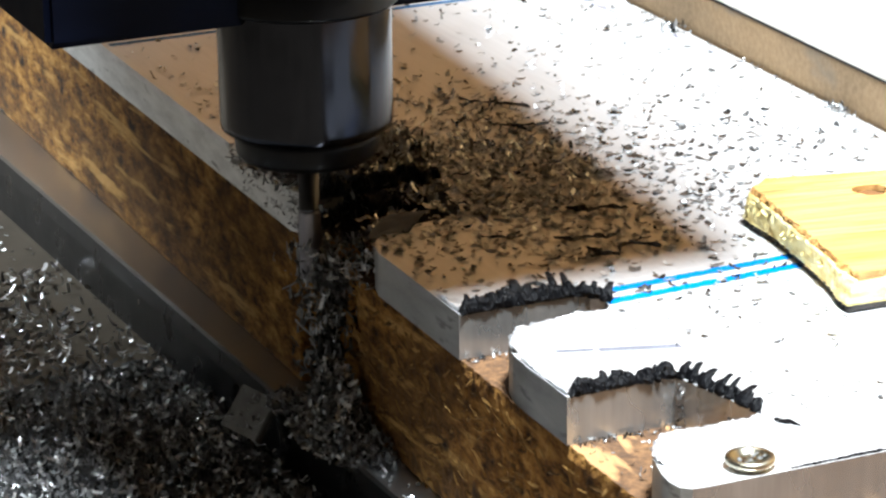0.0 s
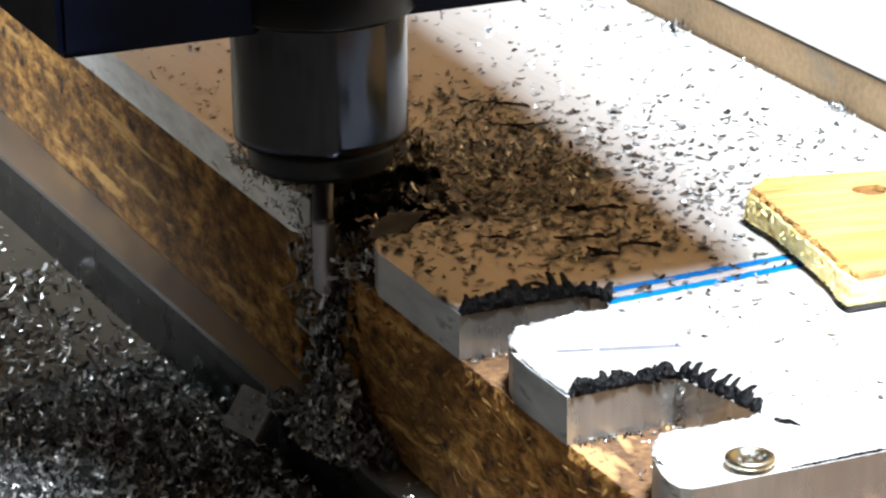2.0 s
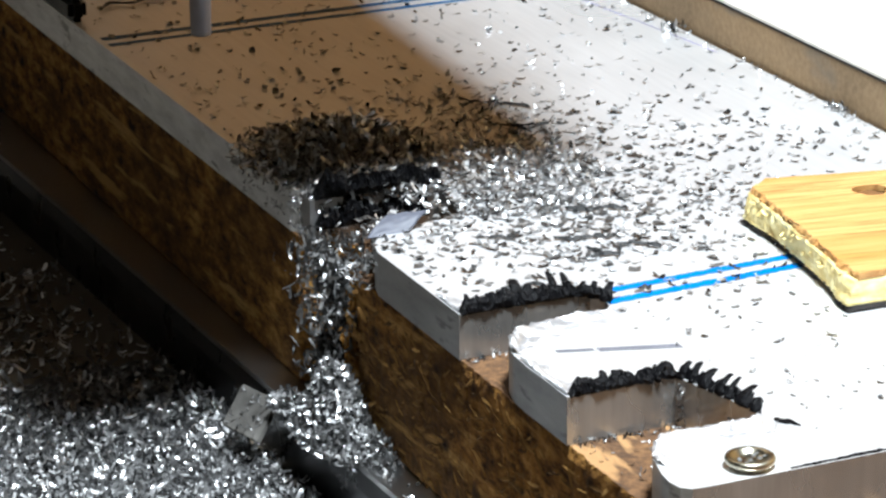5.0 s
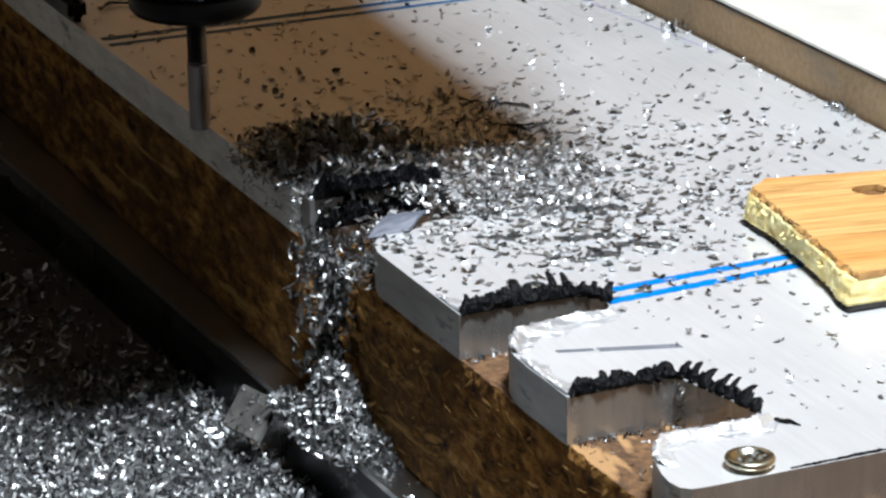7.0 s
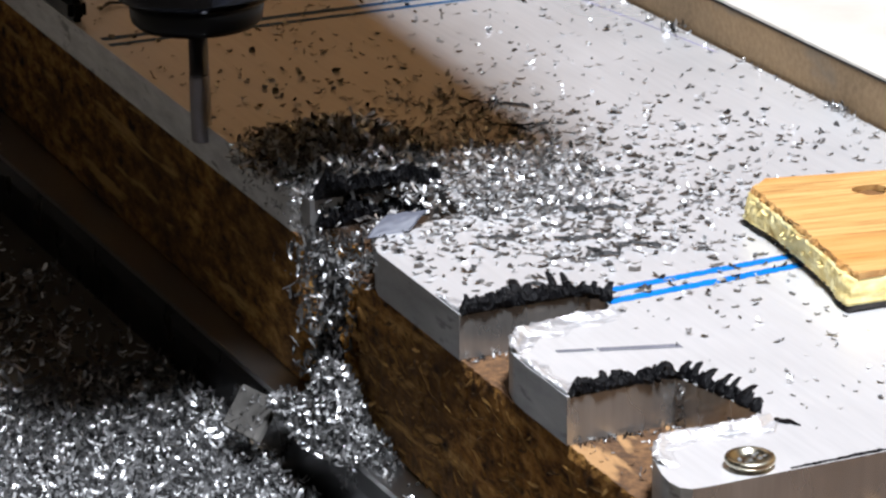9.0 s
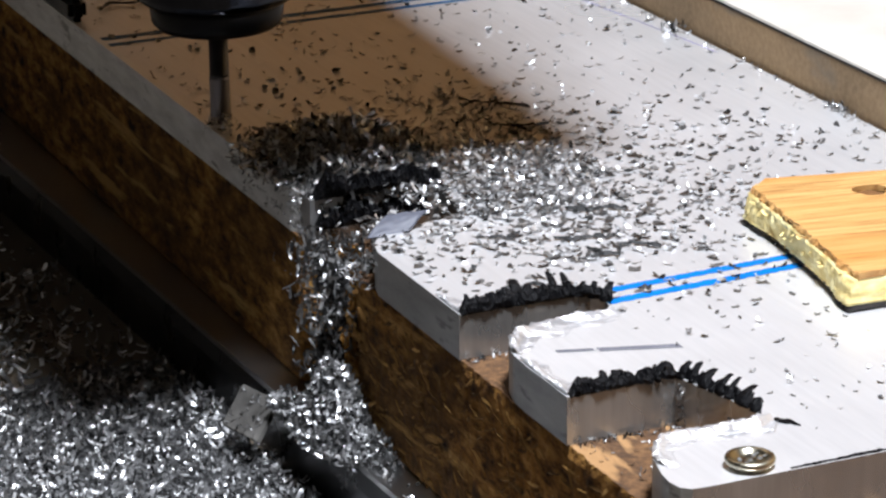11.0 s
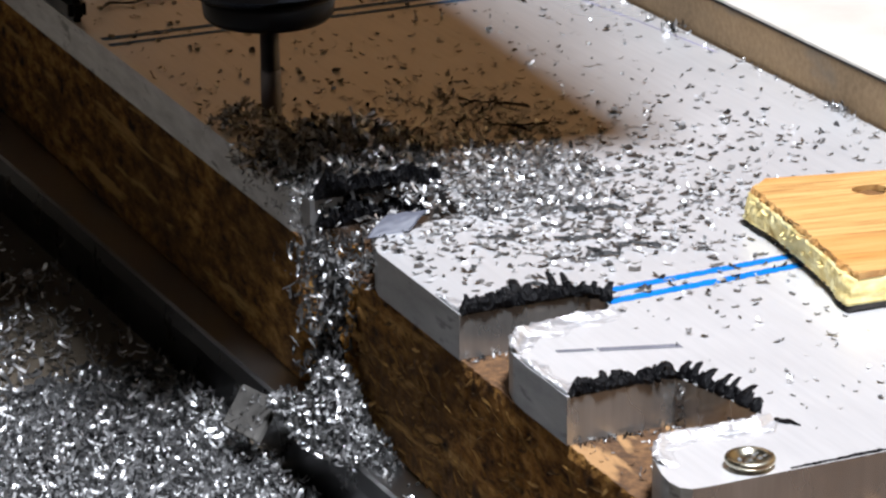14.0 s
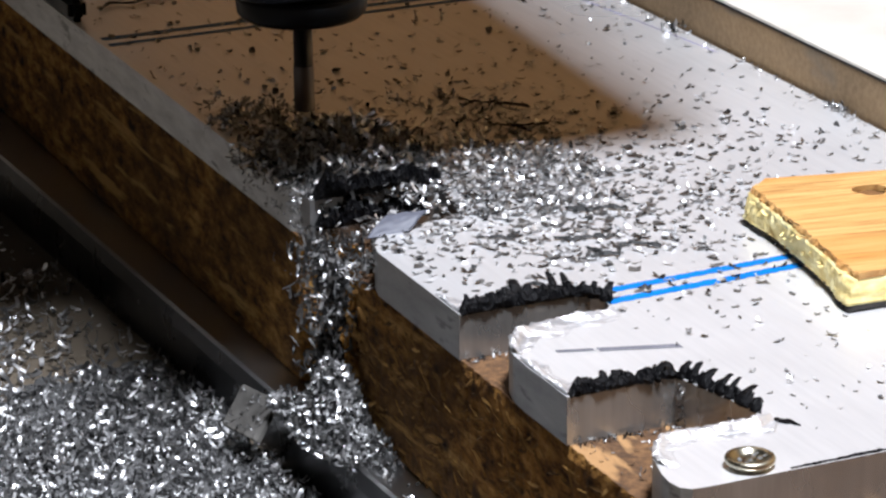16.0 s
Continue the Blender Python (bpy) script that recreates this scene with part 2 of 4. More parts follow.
def mm(*pts):
    return [(x / 1000, y / 1000) for x, y in pts]


rng = random.Random(7)


def add_chip(bm_data, at, size, curl, m3, wide=1.0):
    """One curled shaving: a bent strip of four segments with real width and a twist."""
    verts, faces = bm_data
    base = len(verts)
    n = 4
    w = min(size, 0.005) * rng.uniform(0.09, 0.19) * (0.5 if size > 0.006 else 1) * wide
    rad = size / max(curl, 0.2)
    for i in range(n + 1):
        a = curl * (i / n - 0.5)
        taper = 1.0 if 0 < i < n else rng.uniform(0.55, 1.0)
        tw = rng.uniform(-0.25, 0.25)
        p = Vector((rad * math.sin(a), 0, rad * (1 - math.cos(a))))
        for s in (-1, 1):
            q = p + Vector((0, s * w * taper, s * tw * w))
            verts.append(tuple(Vector(at) + m3 @ q))
    for i in range(n):
        k = base + 2 * i
        faces.append((k, k + 1, k + 3, k + 2))


def turn(flat):
    """A random turn; flat 1 keeps the shaving lying down, 0 lets it stand any way."""
    tilt = (1 - flat) * 1.2 + 0.08
    yaw = rng.gauss(-0.4, 1.1) if flat > 0.65 else rng.uniform(0, 6.283)
    return Euler((rng.gauss(0, tilt), rng.gauss(0, tilt), yaw)).to_matrix()


def chips(name, places, mat, label, parent=None, category="metal shavings"):
    """places: (x, y, z, size, flat)."""
    data = ([], [])
    for x, y, z, size, flat in places:
        add_chip(data, (x, y, z + size * 0.10), size, rng.uniform(0.4, 1.9), turn(flat), rng.uniform(0.9, 2.1) if flat > 0.8 else rng.uniform(0.62, 1.0))
    me = bpy.data.meshes.new(name)
    me.from_pydata(data[0], [], data[1])
    me.polygons.foreach_set("use_smooth", [True] * len(me.polygons))
    me.materials.append(mat)
    ob = new(name, me)
    if parent:
        ob.parent = parent
        ob["kind"] = "stuff"
    else:
        tagged(ob, label, category, "", "stuff")
    return ob


# ---------------------------------------------------------------- room
def room():
    for name, b in (("floor", (-2.2, 1.05, -2.4, 2.2, -1.0, -0.95)), ("ceiling", (-2.2, 1.05, -2.4, 2.2, 1.5, 1.55)),
                    ("wall_north", (-2.2, 1.05, 1.05, 1.15, -0.95, 1.5)), ("wall_south", (-2.2, 1.05, -2.5, -2.4, -0.95, 1.5)),
                    ("wall_east", (1.05, 1.15, -2.4, 2.2, -0.95, 1.5)), ("wall_west", (-2.3, -2.2, -2.4, 2.2, -0.95, 1.5))):
        # Unseen east wall is bright tan to bounce gold onto the shavings; the rest dark.
        tagged(link(name, block(*b), BOUNCE_WALL if name == "wall_east" else DARKROOM),
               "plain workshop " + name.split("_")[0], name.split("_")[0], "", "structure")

    # Unseen reflector: added so that the plate mirrors brown where the lamp is blocked.
    tagged(link("reflection_panel", block(0.215, 1.04, 1.00, 1.045, -0.2, 1.48, 0.003), WALL), "unseen brown panel added for the plate to reflect", "wall panel", "", "structure")


room()

TABLE_Z = -0.080
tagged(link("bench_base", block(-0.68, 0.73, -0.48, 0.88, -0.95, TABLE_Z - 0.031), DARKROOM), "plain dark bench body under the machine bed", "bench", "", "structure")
tagged(link("workbench_top", block(-0.7, 0.75, -0.5, 0.9, TABLE_Z - 0.03, TABLE_Z, 0.002), BED),
       "off-white machine bed littered with aluminium shavings", "machine bed", "", "structure")


def rail():
    ob = tagged(new("bed_rail"), "grey satin metal rail lying beside the spoil board", "rail")
    ob.matrix_world = pose(0.0030, 0, 0, 0, 0, 1.36)
    bm = bmesh.new()
    section = ((-0.0124, TABLE_Z), (0.012, TABLE_Z), (0.012, -0.0600), (-0.0112, -0.0600), (-0.0122, -0.0655))
    ends = [[bm.verts.new((x, y, z)) for x, z in section] for y in (-0.35, 0.75)]
    bm.faces.new(ends[0])
    bm.faces.new(ends[1][::-1])
    for i in range(5):
        bm.faces.new((ends[0][i], ends[1][i], ends[1][(i + 1) % 5], ends[0][(i + 1) % 5]))
    bmesh.ops.recalc_face_normals(bm, faces=bm.faces[:])
    part("rail_body", bm, RAIL_SIDE, ob, "rail side with a narrow chamfer, its shade put into the colour")
    part("rail_cap", block(-0.0118, 0.012, -0.35, 0.75, -0.0600, -0.0582), SATIN, ob)
    tagged(link("bed_plate", block(0.024, 0.55, -0.35, 0.75, TABLE_Z, -0.0582), MELA), "pale base plate under the spoil board", "base plate")


rail()


def spoil_board():
    """The board: a crumbled, rounded front edge with loose flakes standing out of it."""
    out = mm((-1.5, 520), (-1.5, 111), (2.5, 108), (9, 104), (11, 96), (9, 88), (6, 82), (2.5, 76), (1.0, 70), (0.3, 62), (0.3, -260), (230, -260), (230, 520))
    fine = []
    for (ax, ay), (bx, by) in zip(out, out[1:] + out[:1]):
        near = ax < 0.012 and bx < 0.012 and min(ay, by) < 0.5
        k = max(1, int(math.hypot(bx - ax, by - ay) / 0.0011)) if near else 1
        fine += [(ax + (bx - ax) * i / k, ay + (by - ay) * i / k) for i in range(k)]
    bm, rings = bmesh.new(), []
    levels = [-0.058, -0.0572, -0.052, -0.045, -0.038, -0.031, -0.024, -0.019, -0.0158, -0.0140, -0.0128]
    for z in levels:
        ring = []
        for x, y in fine:
            d = 0.0
            if x < 0.012 and y < 0.11:
                d = 0.0005 * noise.noise((y * 260, z * 420, 2)) + 0.0003 * noise.noise((y * 900, z * 900, 5))
                d += max(0.0, (z + 0.0162) / 0.0034) ** 2 * (0.0003 + 0.0006 * noise.noise((y * 110, 0, 4)) + 0.0004 * noise.noise((y * 520, 1, 4)))
                d += 0.0008 if z < -0.0575 else 0.0
                d = max(d, -0.0004)
            ring.append(bm.verts.new((x + d, y, z)))
        rings.append(ring)
    for lo, hi in zip(rings, rings[1:]):
        for i in range(len(lo)):
            j = (i + 1) % len(lo)
            bm.faces.new((lo[i], lo[j], hi[j], hi[i])).material_index = 1
    bm.faces.new(rings[-1]).material_index = 0
    bm.faces.new(rings[0][::-1]).material_index = 1
    ob = tagged(link("spoil_board", bm, [BOARD_TOP, BOARD]), "thick brown particle board with a milled notch in its edge", "spoil board")
    # flakes along the sawn edge, laid lengthwise and slightly proud
    pick, verts, faces = random.Random(5), [], []
    for _ in range(520):
        y, z = pick.uniform(-0.13, 0.078) if pick.random() < 0.8 else pick.uniform(0.11, 0.40), pick.uniform(-0.0565, -0.0175)
        ln, w, th = pick.uniform(0.0025, 0.0095), pick.uniform(0.0005, 0.0017), pick.uniform(0.00006, 0.00025)
        x = -0.0014 if y > 0.1 else 0.0002
        a = pick.gauss(0.12, 0.45)
        c, sn, lift = math.cos(a), math.sin(a), pick.uniform(-0.0001, 0.0002)
        base = len(verts)
        for f, k in ((-0.5, 0.25), (-0.15, 1.0), (0.2, 0.85), (0.5, 0.15)):
            for side, depth in ((-1, 0.0004), (-0.3, -th), (1, 0.0004)):
                u, v = f * ln, side * w * k
                verts.append((x + depth * (k if depth < 0 else 1) - lift * max(0, f), y + u * c - v * sn, z + u * sn + v * c))
        for i in range(3):
            p = base + 3 * i
            faces += [(p, p + 1, p + 4, p + 3), (p + 1, p + 2, p + 5, p + 4)]
    me = bpy.data.meshes.new("flake_layer")
    me.from_pydata(verts, [], faces)
    me.materials.append(FLAKE)
    flakes = new("flake_layer", me)
    flakes.parent = ob
    flakes["kind"] = "stuff"
    return ob


spoil_board()


# ---------------------------------------------------------------- plate
def arc(cx, cy, r, a0, a1, n=6):
    return [(cx + r * math.cos(radians(a0 + (a1 - a0) * i / n)), cy + r * math.sin(radians(a0 + (a1 - a0) * i / n))) for i in range(n + 1)]


def plate():
    pts = [(-1.5, 520), (-1.5, 116), (0, 112), (0, 104), (33, 104), (37, 100), (38, 94), (37, 80), (34, 74), (28, 72), (16, 71)]
    pts += [(11, 69.5), (7, 67), (4, 64), (1.5, 60), (0, 54), (0, 0), (33, -0.5), (37, -2), (39, -6), (38, -11), (35, -15), (23, -15.2)]
    pts += [(14, -15.5), (9, -17.5), (5, -21), (2, -26), (0.4, -32), (0, -40), (0, -63.5), (30, -63), (33, -75), (36, -88), (36.5, -92)]
    pts += [(33, -96.5), (20, -95.8), (12, -95.2), (8, -96.2), (4.5, -99.5), (1.8, -104.5), (0.3, -109.5), (-1.2, -115), (-1.7, -119.5), (-1.0, -123.6), (1.2, -125.4), (5, -125.8), (181.5, -125.2), (181.5, 520)]
    return tagged(link("aluminium_plate", prism(mm(*pts), -0.0127, 0.0, edge=True), [SHEET, CUT, ROLLED, SAWN]),
                  "bright aluminium plate with milled slots along its edge", "metal plate")


plate()


def line_strip(name, x0, x1, y0, y1, w, mat, label):
    """A drawn line: a low film of ink on the plate from (x0, y0) to (x1, y1)."""
    bm = bmesh.new()
    n, hi, prev = 40, 0.00012, None
    for i in range(n + 1):
        f = i / n
        x, y = x0 + (x1 - x0) * f, y0 + (y1 - y0) * f
        j = w * (0.5 + 0.10 * math.sin(i * 2.1) * rng.random())
        ring = [bm.verts.new((x, y - j, hi)), bm.verts.new((x, y + j, hi))]
        if prev:
            bm.faces.new((prev[0], ring[0], ring[1], prev[1]))
        prev = ring
    return tagged(link(name, bm, mat), label, "scratch" if name == "scratch" else "drawn line", "ink lines on the plate" if name == "ink_line" else "")


line_strip("ink_line", 0.0395, 0.106, -0.0012, 0.0018, 0.0034, INK, "bright blue ink line drawn on the plate")
line_strip("ink_line", 0.0385, 0.104, -0.0088, -0.0055, 0.0036, INK, "bright blue ink line drawn on the plate")
line_strip("ink_line", 0.0005, 0.178, 0.2950, 0.2950, 0.0036, INK_SHADED, "blue ink line drawn on the plate near the rail")
line_strip("ink_line", 0.0005, 0.178, 0.2868, 0.2868, 0.0030, INK_SHADED, "blue ink line drawn on the plate near the rail")
line_strip("pencil_mark", 0.1685, 0.1785, 0.270, 0.188, 0.0036, VIOLET, "faint violet scribed line on the plate")


def fence():
    ob = new("side_board")
    tagged(ob, "board with a white top and raw brown edge beside the plate", "board")
    part("core", block(0.183, 0.48, -0.3, 0.6, -0.0126, 0.0143, 0.0002), MDF, ob)
    part("edge_strip", block(0.1828, 0.47, -0.3, 0.6, 0.0144, 0.0150, 0.0001), DARK_STRIP, ob, "thin dark strip under the laminate")
    part("top_sheet", block(0.1830, 0.48, -0.3, 0.6, 0.0150, 0.0160, 0.0002), MELA, ob, "white laminate sheet")


fence()


# ---------------------------------------------------------------- wooden clamp block
def wood_block():
    th = tagged(new("wooden_clamp"), "splintered pine plywood clamp with a drilled hole", "wood block")
    th.matrix_world = pose(0.0923, -0.0440, 0.0002, 0, 0, -8.6)
    hole = [(0.0300 + 0.0049 * math.cos(a) * (1 + 0.10 * math.sin(3 * a)), 0.0625 + 0.0045 * math.sin(a) * (1 + 0.08 * math.cos(5 * a))) for a in (2 * math.pi * i / 28 for i in range(28))]
    # The lowest layer is dark to paint the shadow gap under the clamp.
    for name, z0, z1, levels, m, inset in (("shade_ply", 0.0003, 0.0019, 2, DARK_STRIP, 0.0), ("core_ply", 0.0019, 0.0088, 10, SPLIT, -0.0008), ("face_ply", 0.0088, 0.0106, 3, WOOD, 0.0)):
        rings = []
        bm = bmesh.new()
        for q in range(levels + 1):
            z, out = z0 + (z1 - z0) * q / levels, []
            for i in range(161):
                y = 0.081 * i / 160
                rough = 0.75 if name == "core_ply" else 1.0
                edge = inset + rough * (0.0008 * noise.noise((y * 150, z * 220, 3.0)) + 0.0008 * noise.noise((y * 520, z * 500, 7.0)) + 0.0006 * noise.noise((y * 1500, z * 900, 9.0)))
                edge -= 0.0030 * max(0.0, 1 - z / 0.0106) * max(0.0, 1 - y / 0.02) + 0.004 * max(0.0, 1 - z / 0.0106) * max(0.0, (y - 0.055) / 0.026)
                edge += max(0.0, y - 0.075) * 1.0 + max(0.0, 0.0025 - y) * 0.5
                out.append((edge, y))
            front = [(0.105 - 0.1 * i / 40, 0.015 * (1.05 - i / 40) + (0.0007 * noise.noise((i * 0.7, z * 700, 1)) if name == "core_ply" else 0.0)) for i in range(40)]
            out = [(0.105, 0.072)] + out[::-1] + front[::-1]
            rings.append([bm.verts.new((x, y, z)) for x, y in out])
        for lo, hi in zip(rings, rings[1:]):
            for i in range(len(lo)):
                j = (i + 1) % len(lo)
                bm.faces.new((lo[j], lo[i], hi[i], hi[j]))
        if name == "face_ply":
            # the drilled hole goes through the veneer, with a torn, slightly raised rim
            tops = [bm.verts.new((x, y, z1 + 0.00035 * noise.noise((x * 900, y * 900, 3)))) for x, y in hole]
            lows = [bm.verts.new((x, y, z0 + 0.0002)) for x, y in hole]
            n = len(hole)
            for i in range(n):
                bm.faces.new((tops[i], tops[(i + 1) % n], lows[(i + 1) % n], lows[i]))
            loops = [bm.edges.get((rings[-1][i], rings[-1][(i + 1) % len(rings[-1])])) for i in range(len(rings[-1]))]
            loops += [bm.edges.get((tops[i], tops[(i + 1) % n])) for i in range(n)]
            bmesh.ops.triangle_fill(bm, use_beauty=True, edges=loops)
            bm.faces.new(rings[0])
        else:
            bm.faces.new(rings[0])
            bm.faces.new(rings[-1][::-1])
        bmesh.ops.recalc_face_normals(bm, faces=bm.faces[:])
        part(name, bm, m, th, {"face_ply": "orange grained face veneer", "shade_ply": "dark bottom layer that paints the shadow under the clamp"}.get(name, ""), name == "core_ply")
    # torn fibres left in the hole
    bm = lathe([(0.0046, 0.0089), (0.0036, 0.0092), (0.0022, 0.0090), (0.0008, 0.0093)], 24)
    for v in bm.verts:
        v.co = (v.co.x + 0.0300, v.co.y + 0.0625, v.co.z + 0.0005 * noise.noise((v.co.x * 800, v.co.y * 800, 2)))
    part("drilled_hole", bm, HOLE, th, "drilled hole with torn brown fibres in it")
    # splinters standing out of the broken edge
    pick = random.Random(3)
    for _ in range(20):
        y, z = pick.uniform(0.001, 0.077), pick.uniform(0.0022, 0.0098)
        ln, w = pick.uniform(0.0015, 0.0034), pick.uniform(0.0002, 0.0004)
        bm = bmesh.new()
        bmesh.ops.create_cone(bm, cap_ends=True, segments=5, radius1=w, radius2=w * 0.25, depth=ln)
        turned = Euler((pick.gauss(1.5, 0.5), pick.gauss(-0.4, 0.5), pick.gauss(0, 0.6))).to_matrix()
        for v in bm.verts:
            v.co = turned @ v.co + Vector((-0.0006 - 0.0012 * pick.random(), y, z))
        part("splinter", bm, SPLIT if z < 0.0088 else WOOD, th)


wood_block()


# ---------------------------------------------------------------- screw head
def screw():
    th = tagged(new("screw"), "yellow zinc-plated flanged screw in the plate", "screw")
    th.matrix_world = pose(0.0190, -0.1198, 0.0001) @ Matrix.Diagonal((0.92, 0.92, 1.0, 1))
    part("flange", lathe([(0.0050, 0.0), (0.0052, 0.0007), (0.0052, 0.0012)], 40), ZINC, th, "dark underside flange")
    head = lathe([(0.0058, 0.0010), (0.0064, 0.0014), (0.0065, 0.0021), (0.0062, 0.0026), (0.0054, 0.0029), (0.0046, 0.0024), (0.0040, 0.0017), (0.0020, 0.0013)], 40)
    part("head", head, ZINC, th, "shiny dished screw head", True)
    # torn metal and chips packed into the worn recess
    pick = random.Random(11)
    for _ in range(9):
        bm = bmesh.new()
        bmesh.ops.create_icosphere(bm, subdivisions=1, radius=1)
        a, d = pick.uniform(0, 6.28), pick.uniform(0.0012, 0.0040)
        for v in bm.verts:
            f = 0.00045 * (1 + 0.6 * noise.noise(v.co * 3 + Vector((a, d * 900, 0))))
            v.co = (d * math.cos(a) + 1.5 * f * v.co.x, d * math.sin(a) + f * v.co.y, 0.0020 + 0.8 * f * v.co.z)
        part("recess_chip", bm, CHIP_DARK, th)


screw()


# ---------------------------------------------------------------- burrs
def crust(path, height, thick, seed, label, lean=(0.0, 0.3), base=0.0):
    """A lumpy crust of torn metal along a milled edge, its shade painted black, with tongues that stick up."""
    bm = bmesh.new()
    step, pts = 0.0004, []
    for (ax, ay), (bx, by) in zip(path, path[1:]):
        k = max(2, int(math.hypot(bx - ax, by - ay) / step))
        pts += [(ax + (bx - ax) * i / k, ay + (by - ay) * i / k) for i in range(k)]
    pts.append(path[-1])
    prev, n = None, 10
    for i, (x, y) in enumerate(pts):
        s = i * step
        lump = 0.75 + 0.50 * noise.noise((s * 130, seed, 0)) + 0.24 * noise.noise((s * 520, seed, 2)) + 0.22 * noise.noise((s * 1700, seed, 3))
        tongue = max(0.0, noise.noise((s * 300, seed, 6)) - 0.25) * 0.9
        end = min(1.0, 0.3 + i / 5, 0.3 + (len(pts) - 1 - i) / 5)
        ring = []
        for j in range(n):
            a = 2 * math.pi * j / n
            up = 0.5 + 0.5 * math.sin(a)
            h = height * end * max(0.25, lump + tongue * up * up) * up
            side = 0.0005 * noise.noise((s * 2200, a * 2, seed + 7)) + thick * (0.5 + 0.4 * noise.noise((s * 320, math.cos(a) * 2, seed + 3))) * math.cos(a)
            ring.append(bm.verts.new((x + lean[0] * h + 0.0004 * noise.noise((s * 900, a, seed)),
                                      y + side + lean[1] * h, base + h - 0.0004)))
        if prev:
            for j in range(n):
                bm.faces.new((prev[j], ring[j], ring[(j + 1) % n], prev[(j + 1) % n]))
        else:
            bm.faces.new(ring)
        prev = ring
    bm.faces.new(prev[::-1])
    bmesh.ops.recalc_face_normals(bm, faces=bm.faces[:])
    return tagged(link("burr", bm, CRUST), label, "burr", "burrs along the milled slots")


def smear(path, width, away, seed, label, rise=0.0013):
    """Bright metal pushed up into a wavy lip along a milled edge."""
    bm = bmesh.new()
    step, pts = 0.0007, []
    for (ax, ay), (bx, by) in zip(path, path[1:]):
        k = max(2, int(math.hypot(bx - ax, by - ay) / step))
        pts += [(ax + (bx - ax) * i / k, ay + (by - ay) * i / k) for i in range(k)]
    pts.append(path[-1])
    prev, n = None, 12
    for i, (x, y) in enumerate(pts):
        s = i * step
        wide = width * (0.75 + 0.5 * noise.noise((s * 120, seed, 1))) * min(1, 0.3 + i / 12, 0.3 + (len(pts) - i) / 12)
        edge = 0.0016 * noise.noise((s * 420, seed, 8)) + 0.0012 * noise.noise((s * 1100, seed, 9))
        row = []
        for j in range(n + 1):
            f = j / n
            sweep = 0.004 * f
            crest = math.sin(math.pi * min(1, f * 1.6 + 0.12)) if f < 0.55 else 0.0
            z = rise * max(0, crest) * (0.55 + 0.7 * noise.noise((s * 170, f * 1.5, seed))) + 0.0016 * (1 - f) * abs(noise.noise((s * 380 + f * 3, f * 3, seed + 2)))
            z = z * (1 - f) + (0.00015 if f < 1 else -0.0001)
            row.append(bm.verts.new((x + away[0] * wide * f + sweep * away[1] * -0.4, y + away[1] * wide * f - edge * (1 - f) * away[1], z)))
        if prev:
            for j in range(n):
                bm.faces.new((prev[j], row[j], row[j + 1], prev[j + 1]))
        prev = row
    bmesh.ops.recalc_face_normals(bm, faces=bm.faces[:])
    return tagged(link("torn_lip", bm, SMEAR, smooth=True), label, "burr", "torn lips along the milled slots")


def leaf(a, b, c, d, h):
    """A folded sheet of metal standing on the plate: foot from a to b, bent over to the free edge d to c."""
    bm = bmesh.new()
    n, grid = 14, []
    for i in range(n + 1):
        u = i / n
        row = []
        for j in range(n + 1):
            v = j / n
            x0, y0 = a[0] + (b[0] - a[0]) * u, a[1] + (b[1] - a[1]) * u
            x1, y1 = d[0] + (c[0] - d[0]) * u, d[1] + (c[1] - d[1]) * u
            rag = 1 + 0.10 * noise.noise((u * 6, 3, 1)) * v + 0.05 * noise.noise((u * 17, 3, 4)) * v
            z = h * math.sin(v * 1.5) * (0.75 + 0.25 * u) + 0.0004 * noise.noise((u * 4, v * 5, 2)) - 0.0002
            row.append((x0 + (x1 - x0) * v * rag, y0 + (y1 - y0) * v * rag, z))
        grid.append(row)
    up = [[bm.verts.new(p) for p in r] for r in grid]
    down = [[bm.verts.new((p[0] + 0.0002, p[1] + 0.0003, p[2] - 0.0004)) for p in r] for r in grid]
    for i in range(n):
        for j in range(n):
            bm.faces.new((up[i][j], up[i + 1][j], up[i + 1][j + 1], up[i][j + 1]))
            bm.faces.new((down[i][j], down[i][j + 1], down[i + 1][j + 1], down[i + 1][j]))
        bm.faces.new((up[i][n], up[i + 1][n], down[i + 1][n], down[i][n]))
        bm.faces.new((up[n][i], up[n][i + 1], down[n][i + 1], down[n][i]))
        bm.faces.new((up[0][i + 1], up[0][i], down[0][i], down[0][i + 1]))
    return tagged(link("folded_lip", bm, FOLD, smooth=True), "grey folded metal lip at the slot being milled", "burr")


